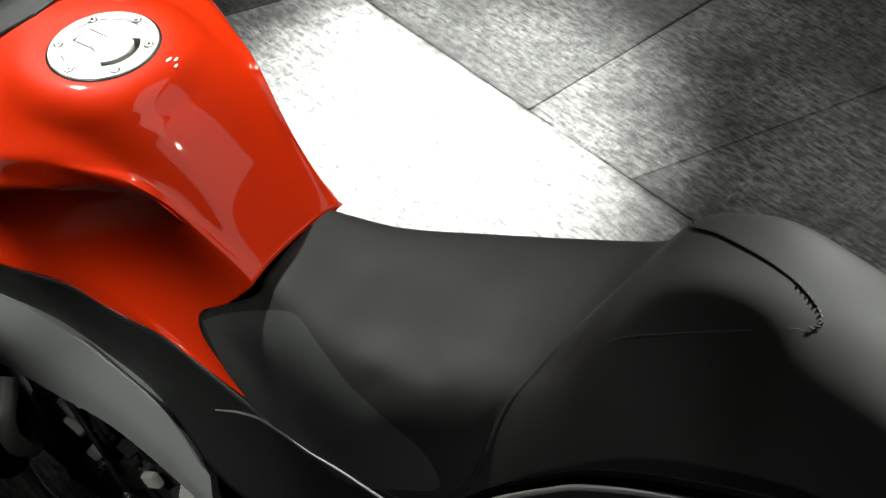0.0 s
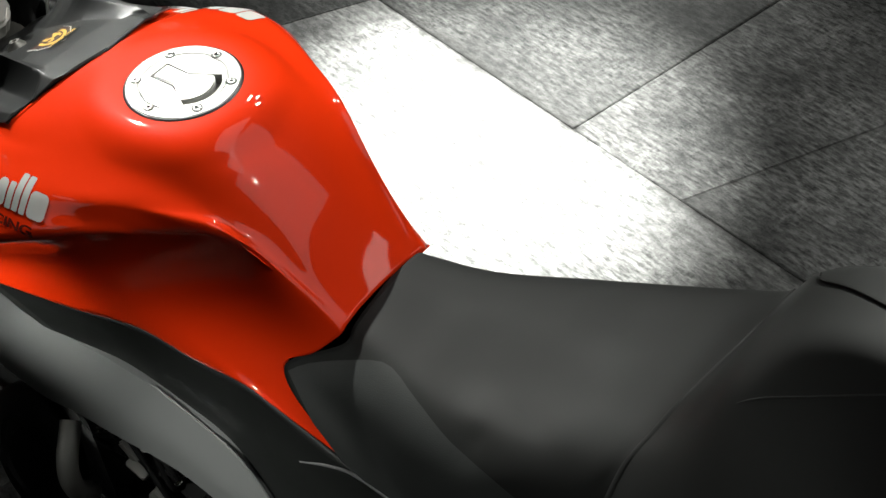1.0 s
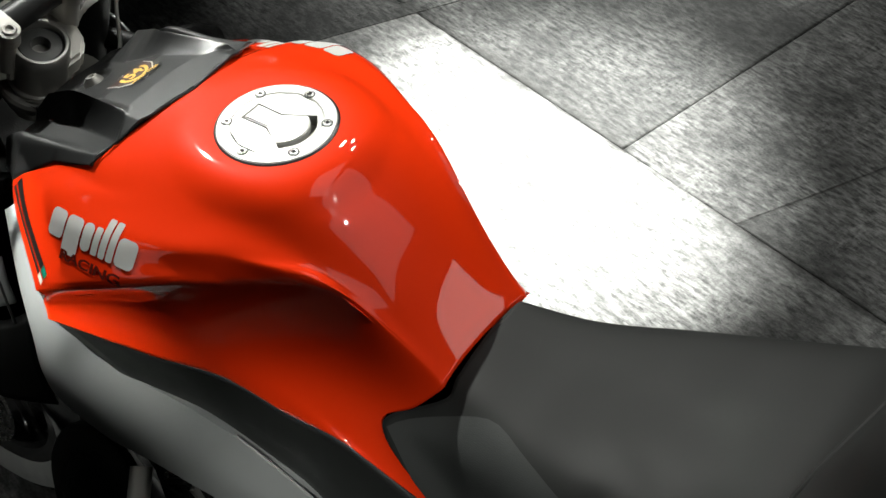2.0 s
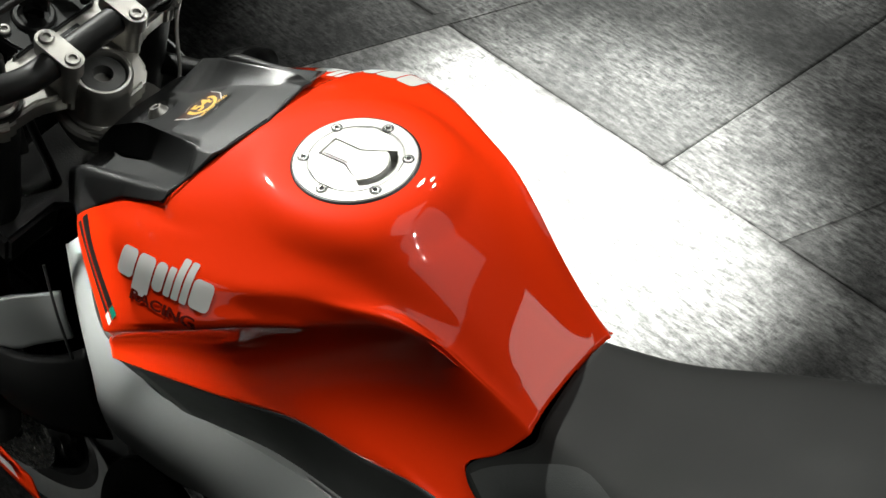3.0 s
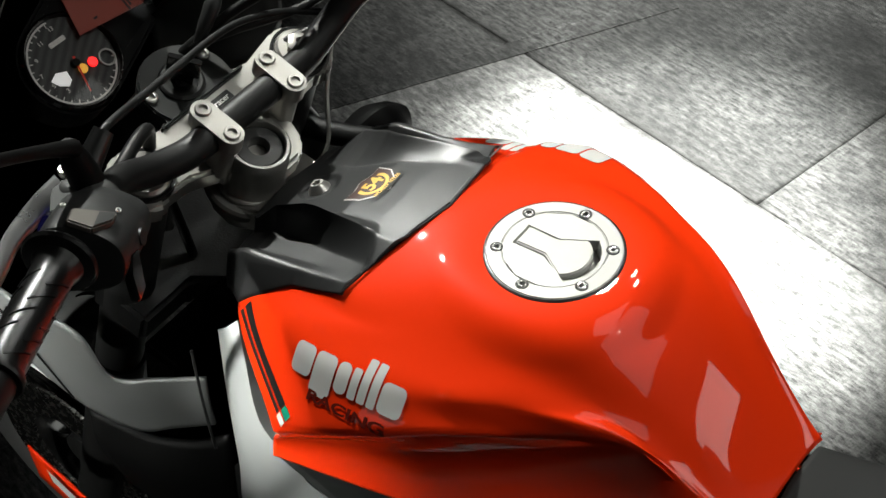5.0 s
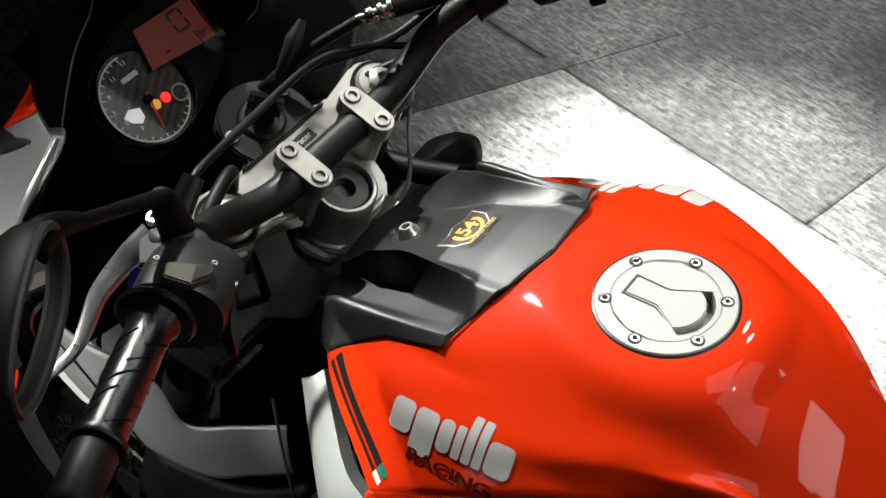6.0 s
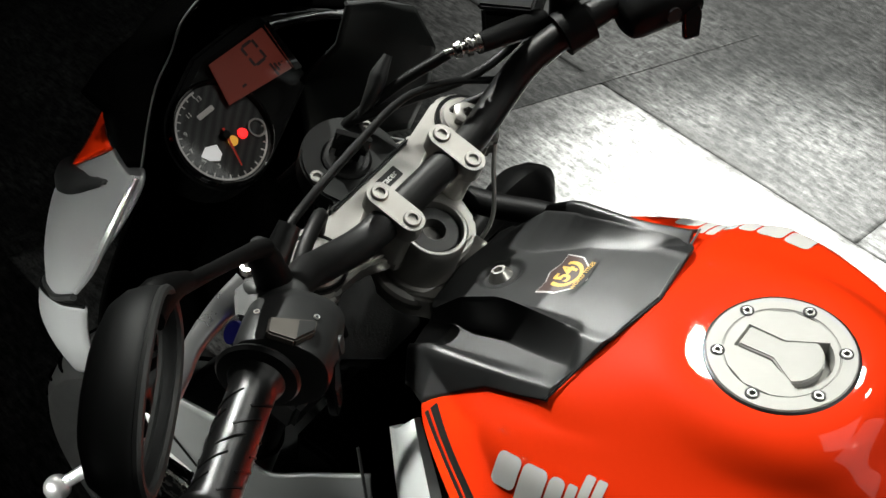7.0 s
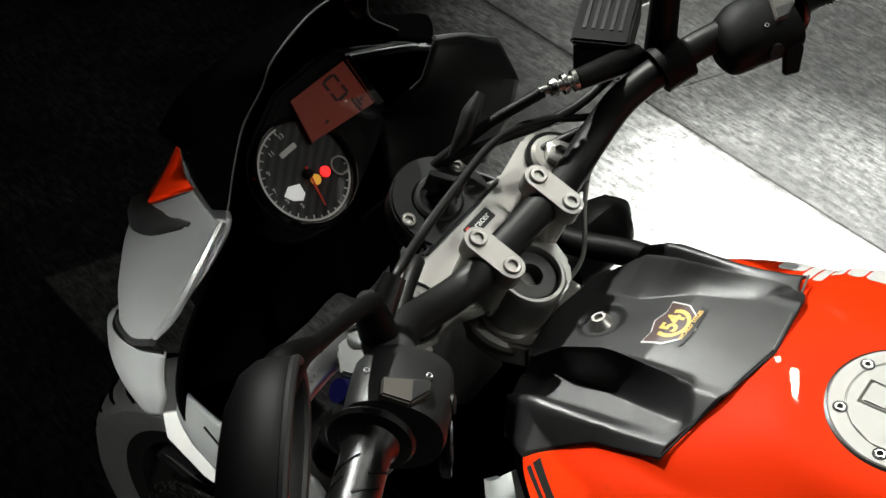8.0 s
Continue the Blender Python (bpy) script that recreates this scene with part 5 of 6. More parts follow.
def instruments():
    pod_line = arc(0.001, 0.0045, 0.054, 110, 300, 18) + [(0.06, -0.03), (0.115, -0.008), (0.122, 0.03), (0.118, 0.068), (0.10, 0.075), (0.03, 0.075)]
    pod = part("instrument_pod", plate(pod_line, -0.05, -0.002, 0.004, FACE, 3), BLACK, bike, "black instrument pod with round rev counter and lit display")
    hub = FACE @ Matrix.Translation((0.001, 0.0045, 0))
    part("dial", lathe([(0, -0.003), (0.0475, -0.003), (0.0475, -0.0012), (0, -0.0012)], 48, hub), DIAL, pod, "dark carbon-look dial face")
    part("bezel", lathe([(0.0465, -0.002), (0.0515, -0.002), (0.0505, 0.004), (0.0485, 0.005), (0.0465, 0.001)], 56, hub), GLOSSY, pod)

    def fan(r0, r1, a0, a1, z, n=60):
        bm = bmesh.new()
        turn = [radians(a0 + (a1 - a0) * i / n) for i in range(n + 1)]
        outer = [bm.verts.new((r1 * math.cos(a), r1 * math.sin(a), z)) for a in turn]
        inner = [bm.verts.new((r0 * math.cos(a), r0 * math.sin(a), z)) for a in turn]
        for i in range(n):
            bm.faces.new((outer[i], outer[i + 1], inner[i + 1], inner[i]))
        bm.transform(hub)
        return bm

    part("scale_ring", fan(0.0436, 0.0455, 84, 335, 0.0), DIAL_MARK, pod, "pale scale ring")
    for text, ang, rad in (("3", 221, 0.032), ("5", 196, 0.0343), ("7", 173, 0.0366), ("9", 147, 0.0356), ("11", 116, 0.034), ("13", 84, 0.037)):
        at = hub @ Matrix.Translation((rad * math.cos(radians(ang)), rad * math.sin(radians(ang)), 0.0))
        part("number", words(text, 0.0064, at), DIAL_MARK, pod)
    for k in range(24):
        a = 88 + 246 * k / 23
        r0 = 0.0412 if k % 2 else 0.0398
        part("tick", plate([(r0, -0.0004), (0.0436, -0.0004), (0.0436, 0.0004), (r0, 0.0004)], -0.0008, 0.0002, 0, hub @ pose(0, 0, 0, 0, 0, a)), DIAL_MARK, pod)
    part("dial_mark_bar", plate(rounded(-0.008, 0.0255, 0.0115, 0.0305, 0.001), -0.001, 0.0001, 0, FACE), DIAL_MARK, pod, "bar in place of the maker's mark")
    # glare on the instrument glass, drawn as a glowing white patch
    part("glare_patch", plate([(-0.031, 0.0), (-0.022, 0.004), (-0.0113, -0.0005), (-0.013, -0.010), (-0.019, -0.0135), (-0.027, -0.008)], -0.001, 0.0002, 0, FACE), GLARE_MARK, pod, "painted white glare on the dial")
    part("needle", plate([(-0.008, -0.0012), (0.03, -0.0005), (0.03, 0.0005), (-0.008, 0.0012)], 0.002, 0.003, 0, FACE @ pose(0.0015, -0.0005, 0, 0, 0, -105)), NEEDLE, pod, "red needle")
    part("needle_hub", lathe([(0, 0), (0.005, 0), (0.004, 0.004), (0, 0.0045)], 20, FACE @ pose(0.0015, 0.001, 0)), BLACK, pod)
    for x, y, mat, nm in ((0.0173, -0.0075, RED_LAMP, "red_telltale"), (0.0045, -0.0073, YELLOW_LAMP, "amber_telltale")):
        part(nm, lathe([(0, 0), (0.0052, 0), (0.0045, 0.0018), (0, 0.002)], 18, FACE @ pose(x, y, 0)), mat, pod)
    part("telltale_ring", lathe([(0.0075, -0.001), (0.0092, -0.001), (0.0092, 0.001), (0.0075, 0.001)], 24, FACE @ pose(0.033, -0.012, 0)), BOLT, pod)
    lcd_line = [(0.0226, 0.0195), (0.1018, 0.0097), (0.1045, 0.0568), (0.033, 0.0597)]
    part("display", plate(lcd_line, 0.0046, 0.0058, 0.0004, FACE), LCD, pod, "dim orange-red lit display")
    part("display_frame", plate([(0.1022, 0.006), (0.112, 0.004), (0.115, 0.058), (0.105, 0.058)], -0.002, 0.0056, 0.0005, FACE), GLOSSY, pod)
    seg = []
    zero = [(0, 0, 0.012, 0.003), (0, 0.021, 0.012, 0.024), (-0.003, 0.0015, 0, 0.0105), (-0.003, 0.0135, 0, 0.0225), (0.012, 0.0015, 0.015, 0.0105), (0.012, 0.0135, 0.015, 0.0225)]
    for x0, y0, x1, y1 in zero:
        seg.append(plate(rounded(x0, y0, x1, y1, 0.0008), 0.0057, 0.0062, 0, FACE @ pose(0.073, 0.031, 0)))
    seg.append(plate(rounded(0.046, 0.0235, 0.051, 0.026, 0.0006), 0.0057, 0.0062, 0, FACE))
    for k in range(4):
        seg.append(plate(rounded(0.084 + k * 0.004, 0.012 + k * 0.003, 0.0865 + k * 0.004, 0.026 - k * 0.002, 0.0006), 0.0057, 0.0062, 0, FACE))
    part("display_segments", join(*seg), LCD_DARK, pod, "dark display segments")
    glass = part("pod_glass", plate(arc(0.001, 0.0045, 0.0485, 95, 330, 24) + [(0.1, -0.002), (0.107, 0.06), (0.03, 0.066)], 0.0085, 0.0095, 0.0004, FACE), LENS, pod, "clear instrument glass")
    glass.visible_shadow = False


instruments()


def fairing():
    # inner black shell behind the instruments, left wing to right wing
    shell = [
        [(0.655, 0.0, 1.055), (0.63, 0.0, 1.01), (0.61, 0.0, 0.95), (0.61, 0.0, 0.88), (0.61, 0.0, 0.78)],
        [(0.645, 0.06, 1.055), (0.62, 0.055, 1.01), (0.61, 0.05, 0.95), (0.61, 0.05, 0.88), (0.61, 0.05, 0.78)],
        [(0.605, 0.10, 1.05), (0.60, 0.09, 1.01), (0.60, 0.08, 0.93), (0.60, 0.07, 0.86), (0.6, 0.07, 0.76)],
        [(0.56, 0.125, 1.065), (0.565, 0.135, 1.01), (0.58, 0.13, 0.93), (0.60, 0.12, 0.86), (0.6, 0.11, 0.76)],
        [(0.525, 0.145, 1.07), (0.535, 0.185, 1.02), (0.56, 0.2, 0.95), (0.59, 0.195, 0.86), (0.6, 0.18, 0.78)],
    ]
    # black shell and dash top; the shade inside is put in the tone
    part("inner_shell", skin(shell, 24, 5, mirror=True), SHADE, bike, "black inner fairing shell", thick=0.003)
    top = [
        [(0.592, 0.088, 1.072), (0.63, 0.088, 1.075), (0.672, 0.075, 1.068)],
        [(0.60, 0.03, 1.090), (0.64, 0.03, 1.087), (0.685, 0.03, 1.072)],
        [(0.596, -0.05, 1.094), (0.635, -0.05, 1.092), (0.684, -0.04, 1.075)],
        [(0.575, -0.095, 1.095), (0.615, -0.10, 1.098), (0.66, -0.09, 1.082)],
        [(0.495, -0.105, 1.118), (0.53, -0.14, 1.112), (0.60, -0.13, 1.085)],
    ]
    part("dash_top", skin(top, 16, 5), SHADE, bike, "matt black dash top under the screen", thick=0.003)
    # dashboard ledge on the right
    ledge = [
        [(0.49, -0.10, 1.125), (0.493, -0.15, 1.095), (0.497, -0.2, 1.058)],
        [(0.50, -0.09, 1.085), (0.485, -0.14, 1.06), (0.474, -0.2, 1.02)],
        [(0.545, -0.075, 1.03), (0.5, -0.12, 1.02), (0.48, -0.195, 0.975)],
        [(0.52, -0.05, 0.97), (0.51, -0.12, 0.948), (0.50, -0.18, 0.92)],
    ]
    part("right_inner_panel", skin(ledge, 20, 5, sharp=(1, 2)), SIDE, bike, "black faceted inner fairing panel", thick=0.004)
    part("panel_edge", tube([(0.489, -0.10, 1.127), (0.492, -0.15, 1.097), (0.496, -0.198, 1.060)], 0.0022, 20, 6), FAIRING, bike, "grey edge of the inner fairing panel")
    for side in (1, -1):
        s = side
        upper = [
            [(0.596, 0.108 * s, 1.06), (0.529, 0.135 * s, 1.08), (0.532, 0.18 * s, 1.04), (0.575, 0.2 * s, 0.972)],
            [(0.602, 0.114 * s, 1.055), (0.54, 0.146 * s, 1.072), (0.545, 0.19 * s, 1.03), (0.583, 0.208 * s, 0.966)],
            [(0.66, 0.115 * s, 1.012), (0.61, 0.155 * s, 1.03), (0.6, 0.19 * s, 1.0), (0.615, 0.205 * s, 0.945)],
            [(0.70, 0.09 * s, 0.975), (0.68, 0.13 * s, 0.985), (0.66, 0.17 * s, 0.96), (0.655, 0.185 * s, 0.925)],
            [(0.73, 0.05 * s, 0.94), (0.72, 0.09 * s, 0.94), (0.70, 0.13 * s, 0.91), (0.69, 0.15 * s, 0.89)],
        ]
        part("upper_fairing", skin(upper, 24, 5, sharp=(1,)), FAIRING, bike, "dark satin grey upper fairing side", thick=0.003)
        rim = [(0.531, 0.142 * s, 1.081), (0.537, 0.186 * s, 1.04), (0.553, 0.2 * s, 1.005), (0.576, 0.206 * s, 0.972)]
        part("fairing_rim", tube(rim, [0.0035, 0.0045, 0.0045, 0.003], 30, 8), FAIRING, bike, "smooth rolled rim of the fairing")
        part("fairing_lip", tube([(0.578, 0.2085 * s, 0.966), (0.612, 0.207 * s, 0.946), (0.655, 0.186 * s, 0.925), (0.688, 0.152 * s, 0.892)], 0.0035, 24, 8), GREY_DARK, bike)
        red = [[(0.668, 0.06 * s, 1.03), (0.635, 0.088 * s, 1.045), (0.602, 0.109 * s, 1.058)], [(0.69, 0.045 * s, 1.02), (0.67, 0.08 * s, 1.02), (0.662, 0.112 * s, 1.013)], [(0.715, 0.05 * s, 0.97), (0.71, 0.07 * s, 0.975), (0.70, 0.088 * s, 0.977)]]
        if side > 0:
            part("nose_panel", skin(red, 12, 5), RED, bike, "orange-red fairing nose panel", thick=0.003)
        hood = [
            [(0.70, 0.08 * s, 0.985), (0.68, 0.1 * s, 1.0), (0.645, 0.12 * s, 1.022), (0.60, 0.135 * s, 1.045), (0.572, 0.143 * s, 1.06)],
            [(0.715, 0.095 * s, 0.975), (0.69, 0.118 * s, 0.992), (0.655, 0.138 * s, 1.012), (0.612, 0.15 * s, 1.035), (0.573, 0.147 * s, 1.058)],
            [(0.70, 0.10 * s, 0.952), (0.68, 0.125 * s, 0.965), (0.65, 0.145 * s, 0.985), (0.615, 0.155 * s, 1.015), (0.578, 0.148 * s, 1.052)],
        ]
        part("lamp_hood", skin(hood, 20, 4), GREY_DARK, bike, "dark grey headlamp hood", thick=0.003)
        lower = [
            [(0.571, 0.205 * s, 0.952), (0.588, 0.203 * s, 0.90), (0.597, 0.2 * s, 0.868), (0.625, 0.192 * s, 0.815)],
            [(0.60, 0.209 * s, 0.945), (0.618, 0.209 * s, 0.895), (0.63, 0.205 * s, 0.855), (0.648, 0.192 * s, 0.803)],
            [(0.645, 0.196 * s, 0.93), (0.665, 0.197 * s, 0.88), (0.672, 0.192 * s, 0.835), (0.68, 0.178 * s, 0.785)],
            [(0.68, 0.165 * s, 0.905), (0.71, 0.166 * s, 0.86), (0.72, 0.16 * s, 0.82), (0.71, 0.155 * s, 0.775)],
            [(0.70, 0.14 * s, 0.89), (0.742, 0.14 * s, 0.84), (0.752, 0.138 * s, 0.80), (0.735, 0.135 * s, 0.765)],
        ]
        part("lower_fairing", skin(lower, 16, 5), FAIRING, bike, "satin grey lower headlamp fairing", thick=0.003)
        part("fairing_seam", tube([(0.571, 0.2065 * s, 0.955), (0.60, 0.2105 * s, 0.948), (0.645, 0.1975 * s, 0.933), (0.68, 0.167 * s, 0.908)], 0.002, 20, 6), BLACK, bike)
    nose = [[(0.66, y, 1.06), (0.72, y, 0.97), (0.75, y, 0.88), (0.72, y, 0.78)] for y in (0.05, 0.0, -0.05)]
    part("headlamp", skin(nose, 20, 5), GLOSSY, bike, "dark headlamp glass", thick=0.004)


fairing()


def screen():
    left = [(0.532, 0.133, 1.085), (0.542, 0.105, 1.115), (0.546, 0.085, 1.136), (0.535, 0.07, 1.165), (0.527, 0.06, 1.191), (0.527, 0.03, 1.202), (0.528, 0.0, 1.205)]
    edge = left + [(x, -y, z) for x, y, z in reversed(left[:-1])]
    rails = []
    for k, (x, y, z) in enumerate(edge):
        t = 1 - 2 * k / (len(edge) - 1)
        foot = Vector((0.69 - 0.14 * t * t, 0.135 * t, 1.05 + 0.03 * t * t))
        tip = Vector((x, y, z))
        rails.append([foot, foot.lerp(tip, 0.5) + Vector((0.012, 0, 0.012)) * (1 - t * t), tip])
    glass = part("windscreen", skin(rails, 16, 4), SCREEN, bike, "small smoked windscreen", thick=0.003)
    part("screen_edge", tube(edge, 0.0008, 60, 6), EDGE, glass, "bright polished edge")


screen()


def cables():
    runs = (
        ("clutch_cable", [(0.332, 0.17, 1.138), (0.335, 0.153, 1.142), (0.356, 0.09, 1.125), (0.373, 0.02, 1.112), (0.382, -0.025, 1.104), (0.384, -0.06, 1.096), (0.374, -0.1, 1.085), (0.352, -0.15, 1.064), (0.335, -0.19, 1.07)], 0.0036, TUBE),
        ("throttle_cable", [(0.35, -0.21, 1.095), (0.365, -0.13, 1.08), (0.40, -0.05, 1.082), (0.44, -0.02, 1.06), (0.49, 0.02, 1.0)], 0.0045, TUBE),
        ("brake_hose", [(0.376, -0.1, 1.115), (0.41, -0.055, 1.09), (0.45, 0.0, 1.04), (0.45, 0.03, 0.97), (0.42, 0.04, 0.85)], 0.0052, TUBE),
        ("switch_cable", [(0.305, 0.19, 1.1), (0.345, 0.145, 1.085), (0.372, 0.09, 1.075), (0.39, 0.08, 1.03), (0.38, 0.09, 0.95)], 0.0065, TUBE),
        ("right_switch_cable", [(0.325, -0.225, 1.085), (0.352, -0.155, 1.055), (0.385, -0.1, 1.04), (0.42, -0.09, 0.99)], 0.005, TUBE),
        ("loop_hose", [(0.36, -0.16, 1.06), (0.34, -0.11, 1.0), (0.33, -0.09, 0.95), (0.35, -0.08, 0.9)], 0.0022, CAP),
    )
    for name, pts, r, mat in runs:
        part(name, tube(pts, r, 40, 10), mat, handlebar, "black control cable" if mat is TUBE else "bright wire loop")
    # spring guard on the clutch cable
    core = spline([(0.335, 0.153, 1.142), (0.356, 0.09, 1.125), (0.371, 0.028, 1.113)], 400)
    coil = []
    for k, q in enumerate(core):
        d = (core[min(k + 1, 399)] - core[max(k - 1, 0)]).normalized()
        side = Vector((0, 0, 1)) - d * d.z
        side.normalize()
        a = 2 * math.pi * k / 8
        coil.append(q + 0.0034 * (math.cos(a) * side + math.sin(a) * d.cross(side)))
    part("cable_spring", tube(coil, 0.0007, 400, 4), DARK_METAL, handlebar, "fine coil spring round the cable")
    part("cable_boot", tube([(0.331, 0.192, 1.118), (0.335, 0.158, 1.14)], [0.012, 0.009], 8, 14), RUBBER, handlebar, "black rubber boot")


cables()


def front_wheel():
    cx, size = 0.768, 0.918
    m = pose(cx, 0, 0.3 * size, 90, 0, 0) @ Matrix.Scale(size, 4)

    def rim_point(r, y, a):
        return (cx + size * r * math.cos(radians(a)), size * y, size * (0.3 + r * math.sin(radians(a))))

    w = part("front_tyre", lathe([(0.225, -0.045), (0.25, -0.058), (0.272, -0.058), (0.288, -0.045), (0.296, -0.025), (0.3, 0), (0.296, 0.025), (0.288, 0.045), (0.272, 0.058), (0.25, 0.058), (0.225, 0.045)], 96, m), TYRE, bike, "black front tyre with curved tread grooves")
    for k in range(30):
        for s in (1, -1):
            pts = []
            for q in range(7):
                f = q / 6
                y = s * (0.010 + 0.043 * f)
                pts.append(rim_point(0.3006 - 0.0155 * (abs(y) / 0.05) ** 2.2, y, 12 * k + 3 * s + 9 * f * f))
            # raised black strip: the shade of a tread groove as colour
            part("groove_shade", tube(pts, [0.0012, 0.0034, 0.0036, 0.0012], 12, 5), SHADE, w)
    part("wheel_rim", lathe([(0.2, -0.04), (0.226, -0.046), (0.228, -0.04), (0.215, -0.025), (0.215, 0.025), (0.228, 0.04), (0.226, 0.046), (0.2, 0.04)], 64, m), GLOSSY, bike, "black wheel rim")
    for k in range(6):
        part("spoke", tube([rim_point(0.03, 0, 60 * k + 15), rim_point(0.21, 0, 60 * k + 15)], [0.02, 0.013], 6, 10), GLOSSY, bike)
    part("wheel_hub", lathe([(0, -0.06), (0.035, -0.06), (0.04, 0), (0.035, 0.06), (0, 0.06)], 24, m), DARK_METAL, bike)
    for s in (1, -1):
        part("brake_disc", lathe([(0.09, -0.0025), (0.155, -0.0025), (0.155, 0.0025), (0.09, 0.0025)], 64, m @ pose(0, 0, 0.072 * s)), STEEL, bike, "steel brake disc")
    rails = []
    for y in (-0.072, -0.06, -0.03, 0, 0.03, 0.06, 0.072):
        drop = 0.03 * (abs(y) / 0.072) ** 3
        rails.append([rim_point(0.325 - drop, y, a) for a in (100, 115, 130, 150, 170, 185)])
    part("mudguard", skin(rails, 30, 3), GREY_DARK, bike, "dark front mudguard", thick=0.003)
    guard = [(0.715, 0.692), (0.721, 0.647), (0.675, 0.61), (0.60, 0.60), (0.59, 0.74), (0.651, 0.745)]
    part("fork_guard", plate(guard, 0.128, 0.131, 0, pose(0, 0, 0, 90) @ Matrix.Scale(-1, 4, (0, 0, 1))), WHITE, bike, "white fork guard")


front_wheel()


def side_shroud(side):
    s = side
    rails = [
        [(0.60, 0.18 * s, 0.86), (0.516, 0.2 * s, 0.878), (0.434, 0.19 * s, 0.86), (0.414, 0.18 * s, 0.797), (0.36, 0.165 * s, 0.815), (0.304, 0.15 * s, 0.838)],
        [(0.61, 0.185 * s, 0.82), (0.53, 0.205 * s, 0.83), (0.455, 0.197 * s, 0.80), (0.41, 0.183 * s, 0.765), (0.357, 0.168 * s, 0.785), (0.302, 0.155 * s, 0.805)],
        [(0.60, 0.185 * s, 0.78), (0.53, 0.2 * s, 0.775), (0.46, 0.19 * s, 0.727), (0.406, 0.175 * s, 0.711), (0.355, 0.165 * s, 0.74), (0.302, 0.155 * s, 0.772)],
    ]
    part("side_shroud", skin(rails, 30, 6), GREY, bike, "satin grey radiator side shroud", thick=0.003)
    dark = [[(0.47, 0.185 * s, 0.715), (0.41, 0.17 * s, 0.70), (0.34, 0.16 * s, 0.725), (0.29, 0.15 * s, 0.76)], [(0.46, 0.195 * s, 0.67), (0.4, 0.185 * s, 0.655), (0.34, 0.175 * s, 0.66), (0.285, 0.165 * s, 0.68)], [(0.44, 0.185 * s, 0.60), (0.38, 0.18 * s, 0.59), (0.33, 0.17 * s, 0.60), (0.29, 0.16 * s, 0.61)]]
    part("dark_shroud", skin(dark, 16, 5), BLACK, bike, "black lower radiator panel", thick=0.003)
    part("shroud_line", tube([(0.545, 0.205 * s, 0.868), (0.5, 0.206 * s, 0.82), (0.47, 0.197 * s, 0.745)], 0.0012, 16, 5), BLACK, bike)
    part("shroud_rib", tube([(0.31, 0.152 * s, 0.876), (0.297, 0.165 * s, 0.82), (0.29, 0.17 * s, 0.76)], 0.0016, 16, 6), GREY_DARK, bike)
    red = [[(0.61, 0.2 * s, 0.565), (0.53, 0.2 * s, 0.53), (0.44, 0.2 * s, 0.47)], [(0.60, 0.205 * s, 0.52), (0.52, 0.205 * s, 0.48), (0.43, 0.205 * s, 0.43)]]
    part("belly_panel", skin(red, 16, 4), RED, bike, "orange-red belly panel with silver marks", thick=0.003)
    part("belly_mark", skin([[(0.575, 0.206 * s, 0.553), (0.46, 0.206 * s, 0.488)], [(0.568, 0.2075 * s, 0.535), (0.452, 0.2075 * s, 0.468)]], 6, 2), SILVER, bike, "silver bar in place of small writing")


for side in (1, -1):
    side_shroud(side)
part("right_spar", tube([(0.40, -0.125, 0.915), (0.349, -0.132, 0.918), (0.30, -0.14, 0.925), (0.22, -0.15, 0.92)], 0.013, 20, 12), BLACK, bike, "black right frame spar")
# radiator and airbox take the shade tone, so the inside reads as unlit
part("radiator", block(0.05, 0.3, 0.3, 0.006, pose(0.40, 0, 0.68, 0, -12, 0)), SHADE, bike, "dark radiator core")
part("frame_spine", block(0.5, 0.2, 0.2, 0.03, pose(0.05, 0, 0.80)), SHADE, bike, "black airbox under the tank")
part("seat_base", block(0.7, 0.22, 0.1, 0.03, pose(-0.62, 0, 0.78, 0, 6, 0)), BLACK, bike, "black tail frame under the saddle")


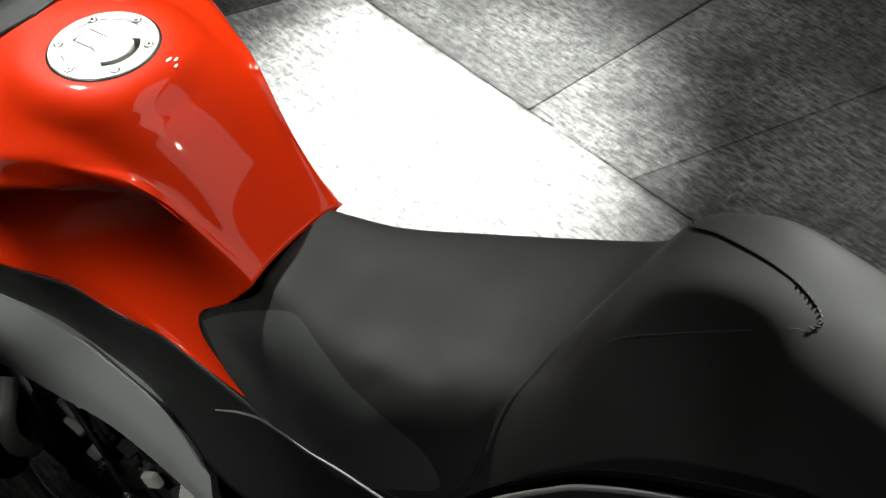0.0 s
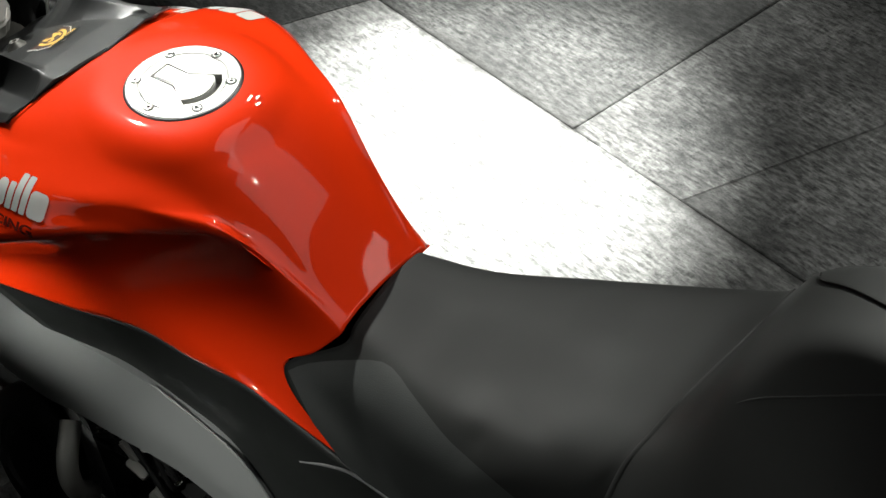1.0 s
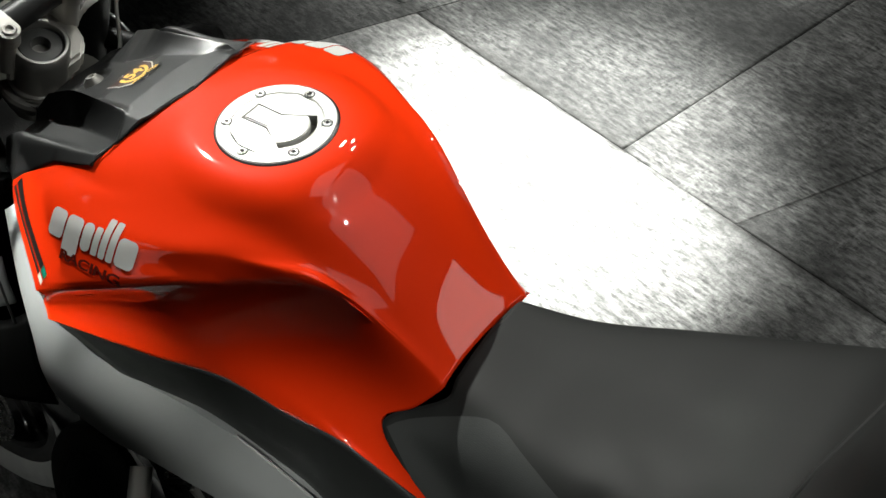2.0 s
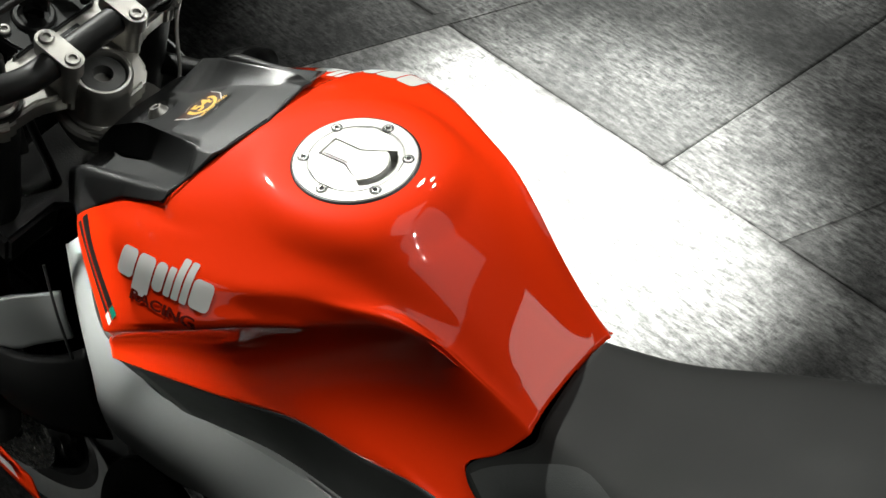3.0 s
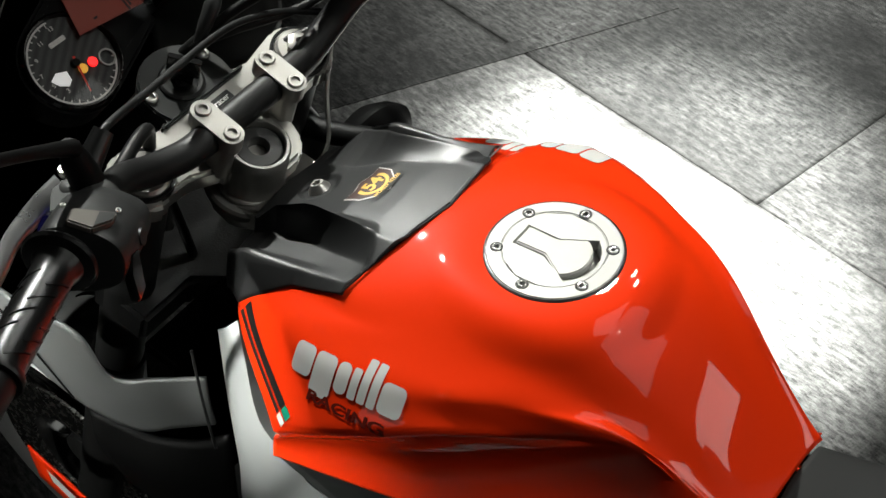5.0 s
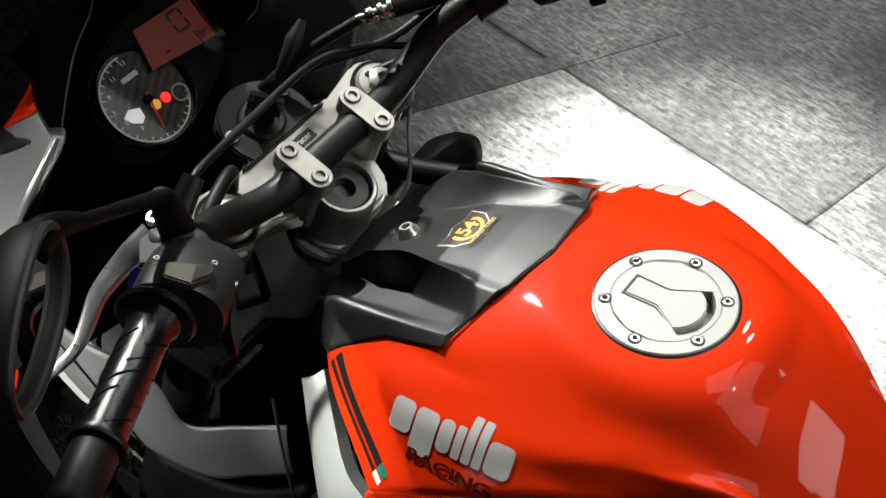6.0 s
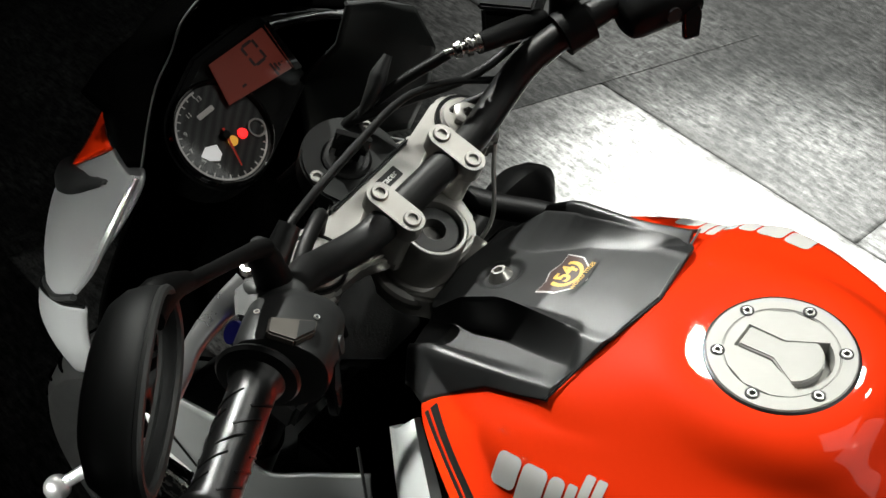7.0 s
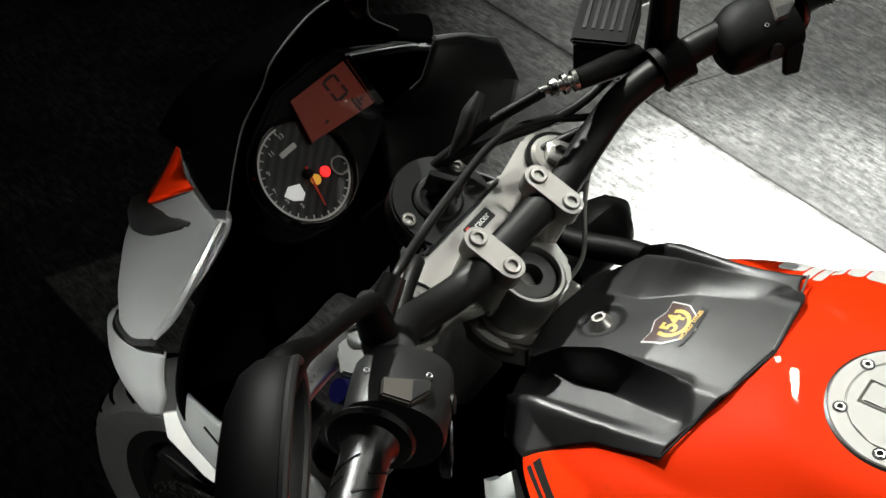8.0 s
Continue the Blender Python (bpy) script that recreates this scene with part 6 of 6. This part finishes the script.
def engine():
    e = part("engine_block", join(block(0.42, 0.24, 0.28, 0.03, pose(0.02, 0, 0.42)), block(0.2, 0.2, 0.22, 0.02, pose(0.2, 0, 0.56, 0, 30, 0)), block(0.2, 0.2, 0.2, 0.02, pose(-0.06, 0, 0.6, 0, -40, 0))), DARK_METAL, bike, "dark engine block")
    part("clutch_cover", lathe([(0, 0), (0.095, 0), (0.095, 0.012), (0.088, 0.02), (0.06, 0.026), (0.055, 0.022), (0.04, 0.022), (0.035, 0.03), (0, 0.032)], 48, to_axis((0.275, 0.15, 0.44), (0.1, 1, 0.35))), BLACK, e, "black round engine cover")
    part("cover_mark", plate(rounded(-0.02, -0.004, 0.02, 0.004, 0.001), 0.0205, 0.0212, 0, to_axis((0.275, 0.15, 0.44), (0.1, 1, 0.35)) @ pose(0.06, -0.02, 0.001, 0, 0, 60)), RED_DECAL, e, "red bar of writing")
    part("coolant_pipe", tube([(0.15, 0.165, 0.60), (0.13, 0.2, 0.57), (0.135, 0.2, 0.52), (0.16, 0.17, 0.46)], 0.013, 24, 14), CAP, e, "bright bent metal pipe")
    part("frame_rail", tube([(0.20, 0.15, 0.46), (0.23, 0.165, 0.40), (0.2, 0.17, 0.33), (0.1, 0.16, 0.25)], 0.014, 24, 14), CAP, e, "bright curved pipe")
    for k in range(46):
        x, z = random.uniform(-0.12, 0.16), random.uniform(0.42, 0.62)
        y = 0.118 + random.uniform(0, 0.02)
        kind = k % 4
        if kind == 0:
            part("engine_bolt", hex_bolt((x, y, z), (random.uniform(-0.3, 0.3), 1, 0.4), 0.008, 0.007), STEEL, e)
        elif kind == 1:
            part("fin", block(random.uniform(0.03, 0.07), 0.03, 0.006, 0.001, pose(x, y - 0.005, z, 0, random.uniform(-30, 30), 0)), DARK_METAL, e)
        elif kind == 2:
            part("hose", tube([(x, y, z), (x + random.uniform(-0.05, 0.05), y + 0.015, z + 0.03), (x + random.uniform(-0.08, 0.08), y, z + 0.08)], 0.004, 12, 8), RUBBER, e)
        else:
            part("bracket", block(0.03, 0.012, 0.02, 0.002, pose(x, y, z, random.uniform(-20, 20), random.uniform(-60, 60), 0)), CAP if k % 8 == 3 else GREY_DARK, e)
    part("exhaust", tube([(0.36, 0.06, 0.5), (0.4, 0.06, 0.35), (0.32, 0.05, 0.22), (0.0, 0.04, 0.18), (-0.3, 0.02, 0.3)], 0.025, 30, 14), DARK_METAL, bike, "dark exhaust pipe")
    part("swing_arm", tube([(-0.2, 0.12, 0.38), (-0.5, 0.12, 0.33), (-0.74, 0.11, 0.3)], 0.03, 12, 12), DARK_METAL, bike)
    part("rear_tyre", lathe([(0.225, -0.08), (0.26, -0.09), (0.285, -0.075), (0.305, -0.035), (0.31, 0), (0.305, 0.035), (0.285, 0.075), (0.26, 0.09), (0.225, 0.08)], 64, pose(-0.74, 0, 0.31, 90, 0, 0)), TYRE, bike, "black rear tyre")
    part("rear_rim", lathe([(0, -0.05), (0.2, -0.06), (0.228, -0.078), (0.228, 0.078), (0.2, 0.06), (0, 0.05)], 48, pose(-0.74, 0, 0.31, 90, 0, 0)), GLOSSY, bike)
    part("side_stand", tube([(0.0, 0.1, 0.3), (0.03, 0.16, 0.15), (0.05, 0.2, 0.008)], 0.012, 12, 10), DARK_METAL, bike)


engine()


def turn_signal(side):
    s = side
    c = Vector((0.415, 0.245 * s, 0.838))
    body = [[(0.43, 0.2 * s, 0.84), (0.42, 0.25 * s, 0.868), (0.415, 0.29 * s, 0.855)], [(0.40, 0.2 * s, 0.865), (0.385, 0.25 * s, 0.885), (0.395, 0.297 * s, 0.85)], [(0.385, 0.205 * s, 0.83), (0.37, 0.26 * s, 0.84), (0.39, 0.293 * s, 0.825)], [(0.41, 0.205 * s, 0.80), (0.40, 0.25 * s, 0.80), (0.405, 0.288 * s, 0.82)], [(0.43, 0.2 * s, 0.84), (0.42, 0.25 * s, 0.868), (0.415, 0.29 * s, 0.855)]]
    body = [[c + (Vector(q) - c) * 1.2 + Vector((0.01, -0.01 * s, -0.035)) for q in r] for r in body]
    part("turn_signal", skin(body, 16, 5), BLACK, bike, "black teardrop turn signal on a short stalk")
    part("signal_stalk", tube([(0.41, 0.15 * s, 0.82), (0.405, 0.21 * s, 0.83)], [0.012, 0.016], 6, 12), BLACK, bike)


turn_signal(-1)
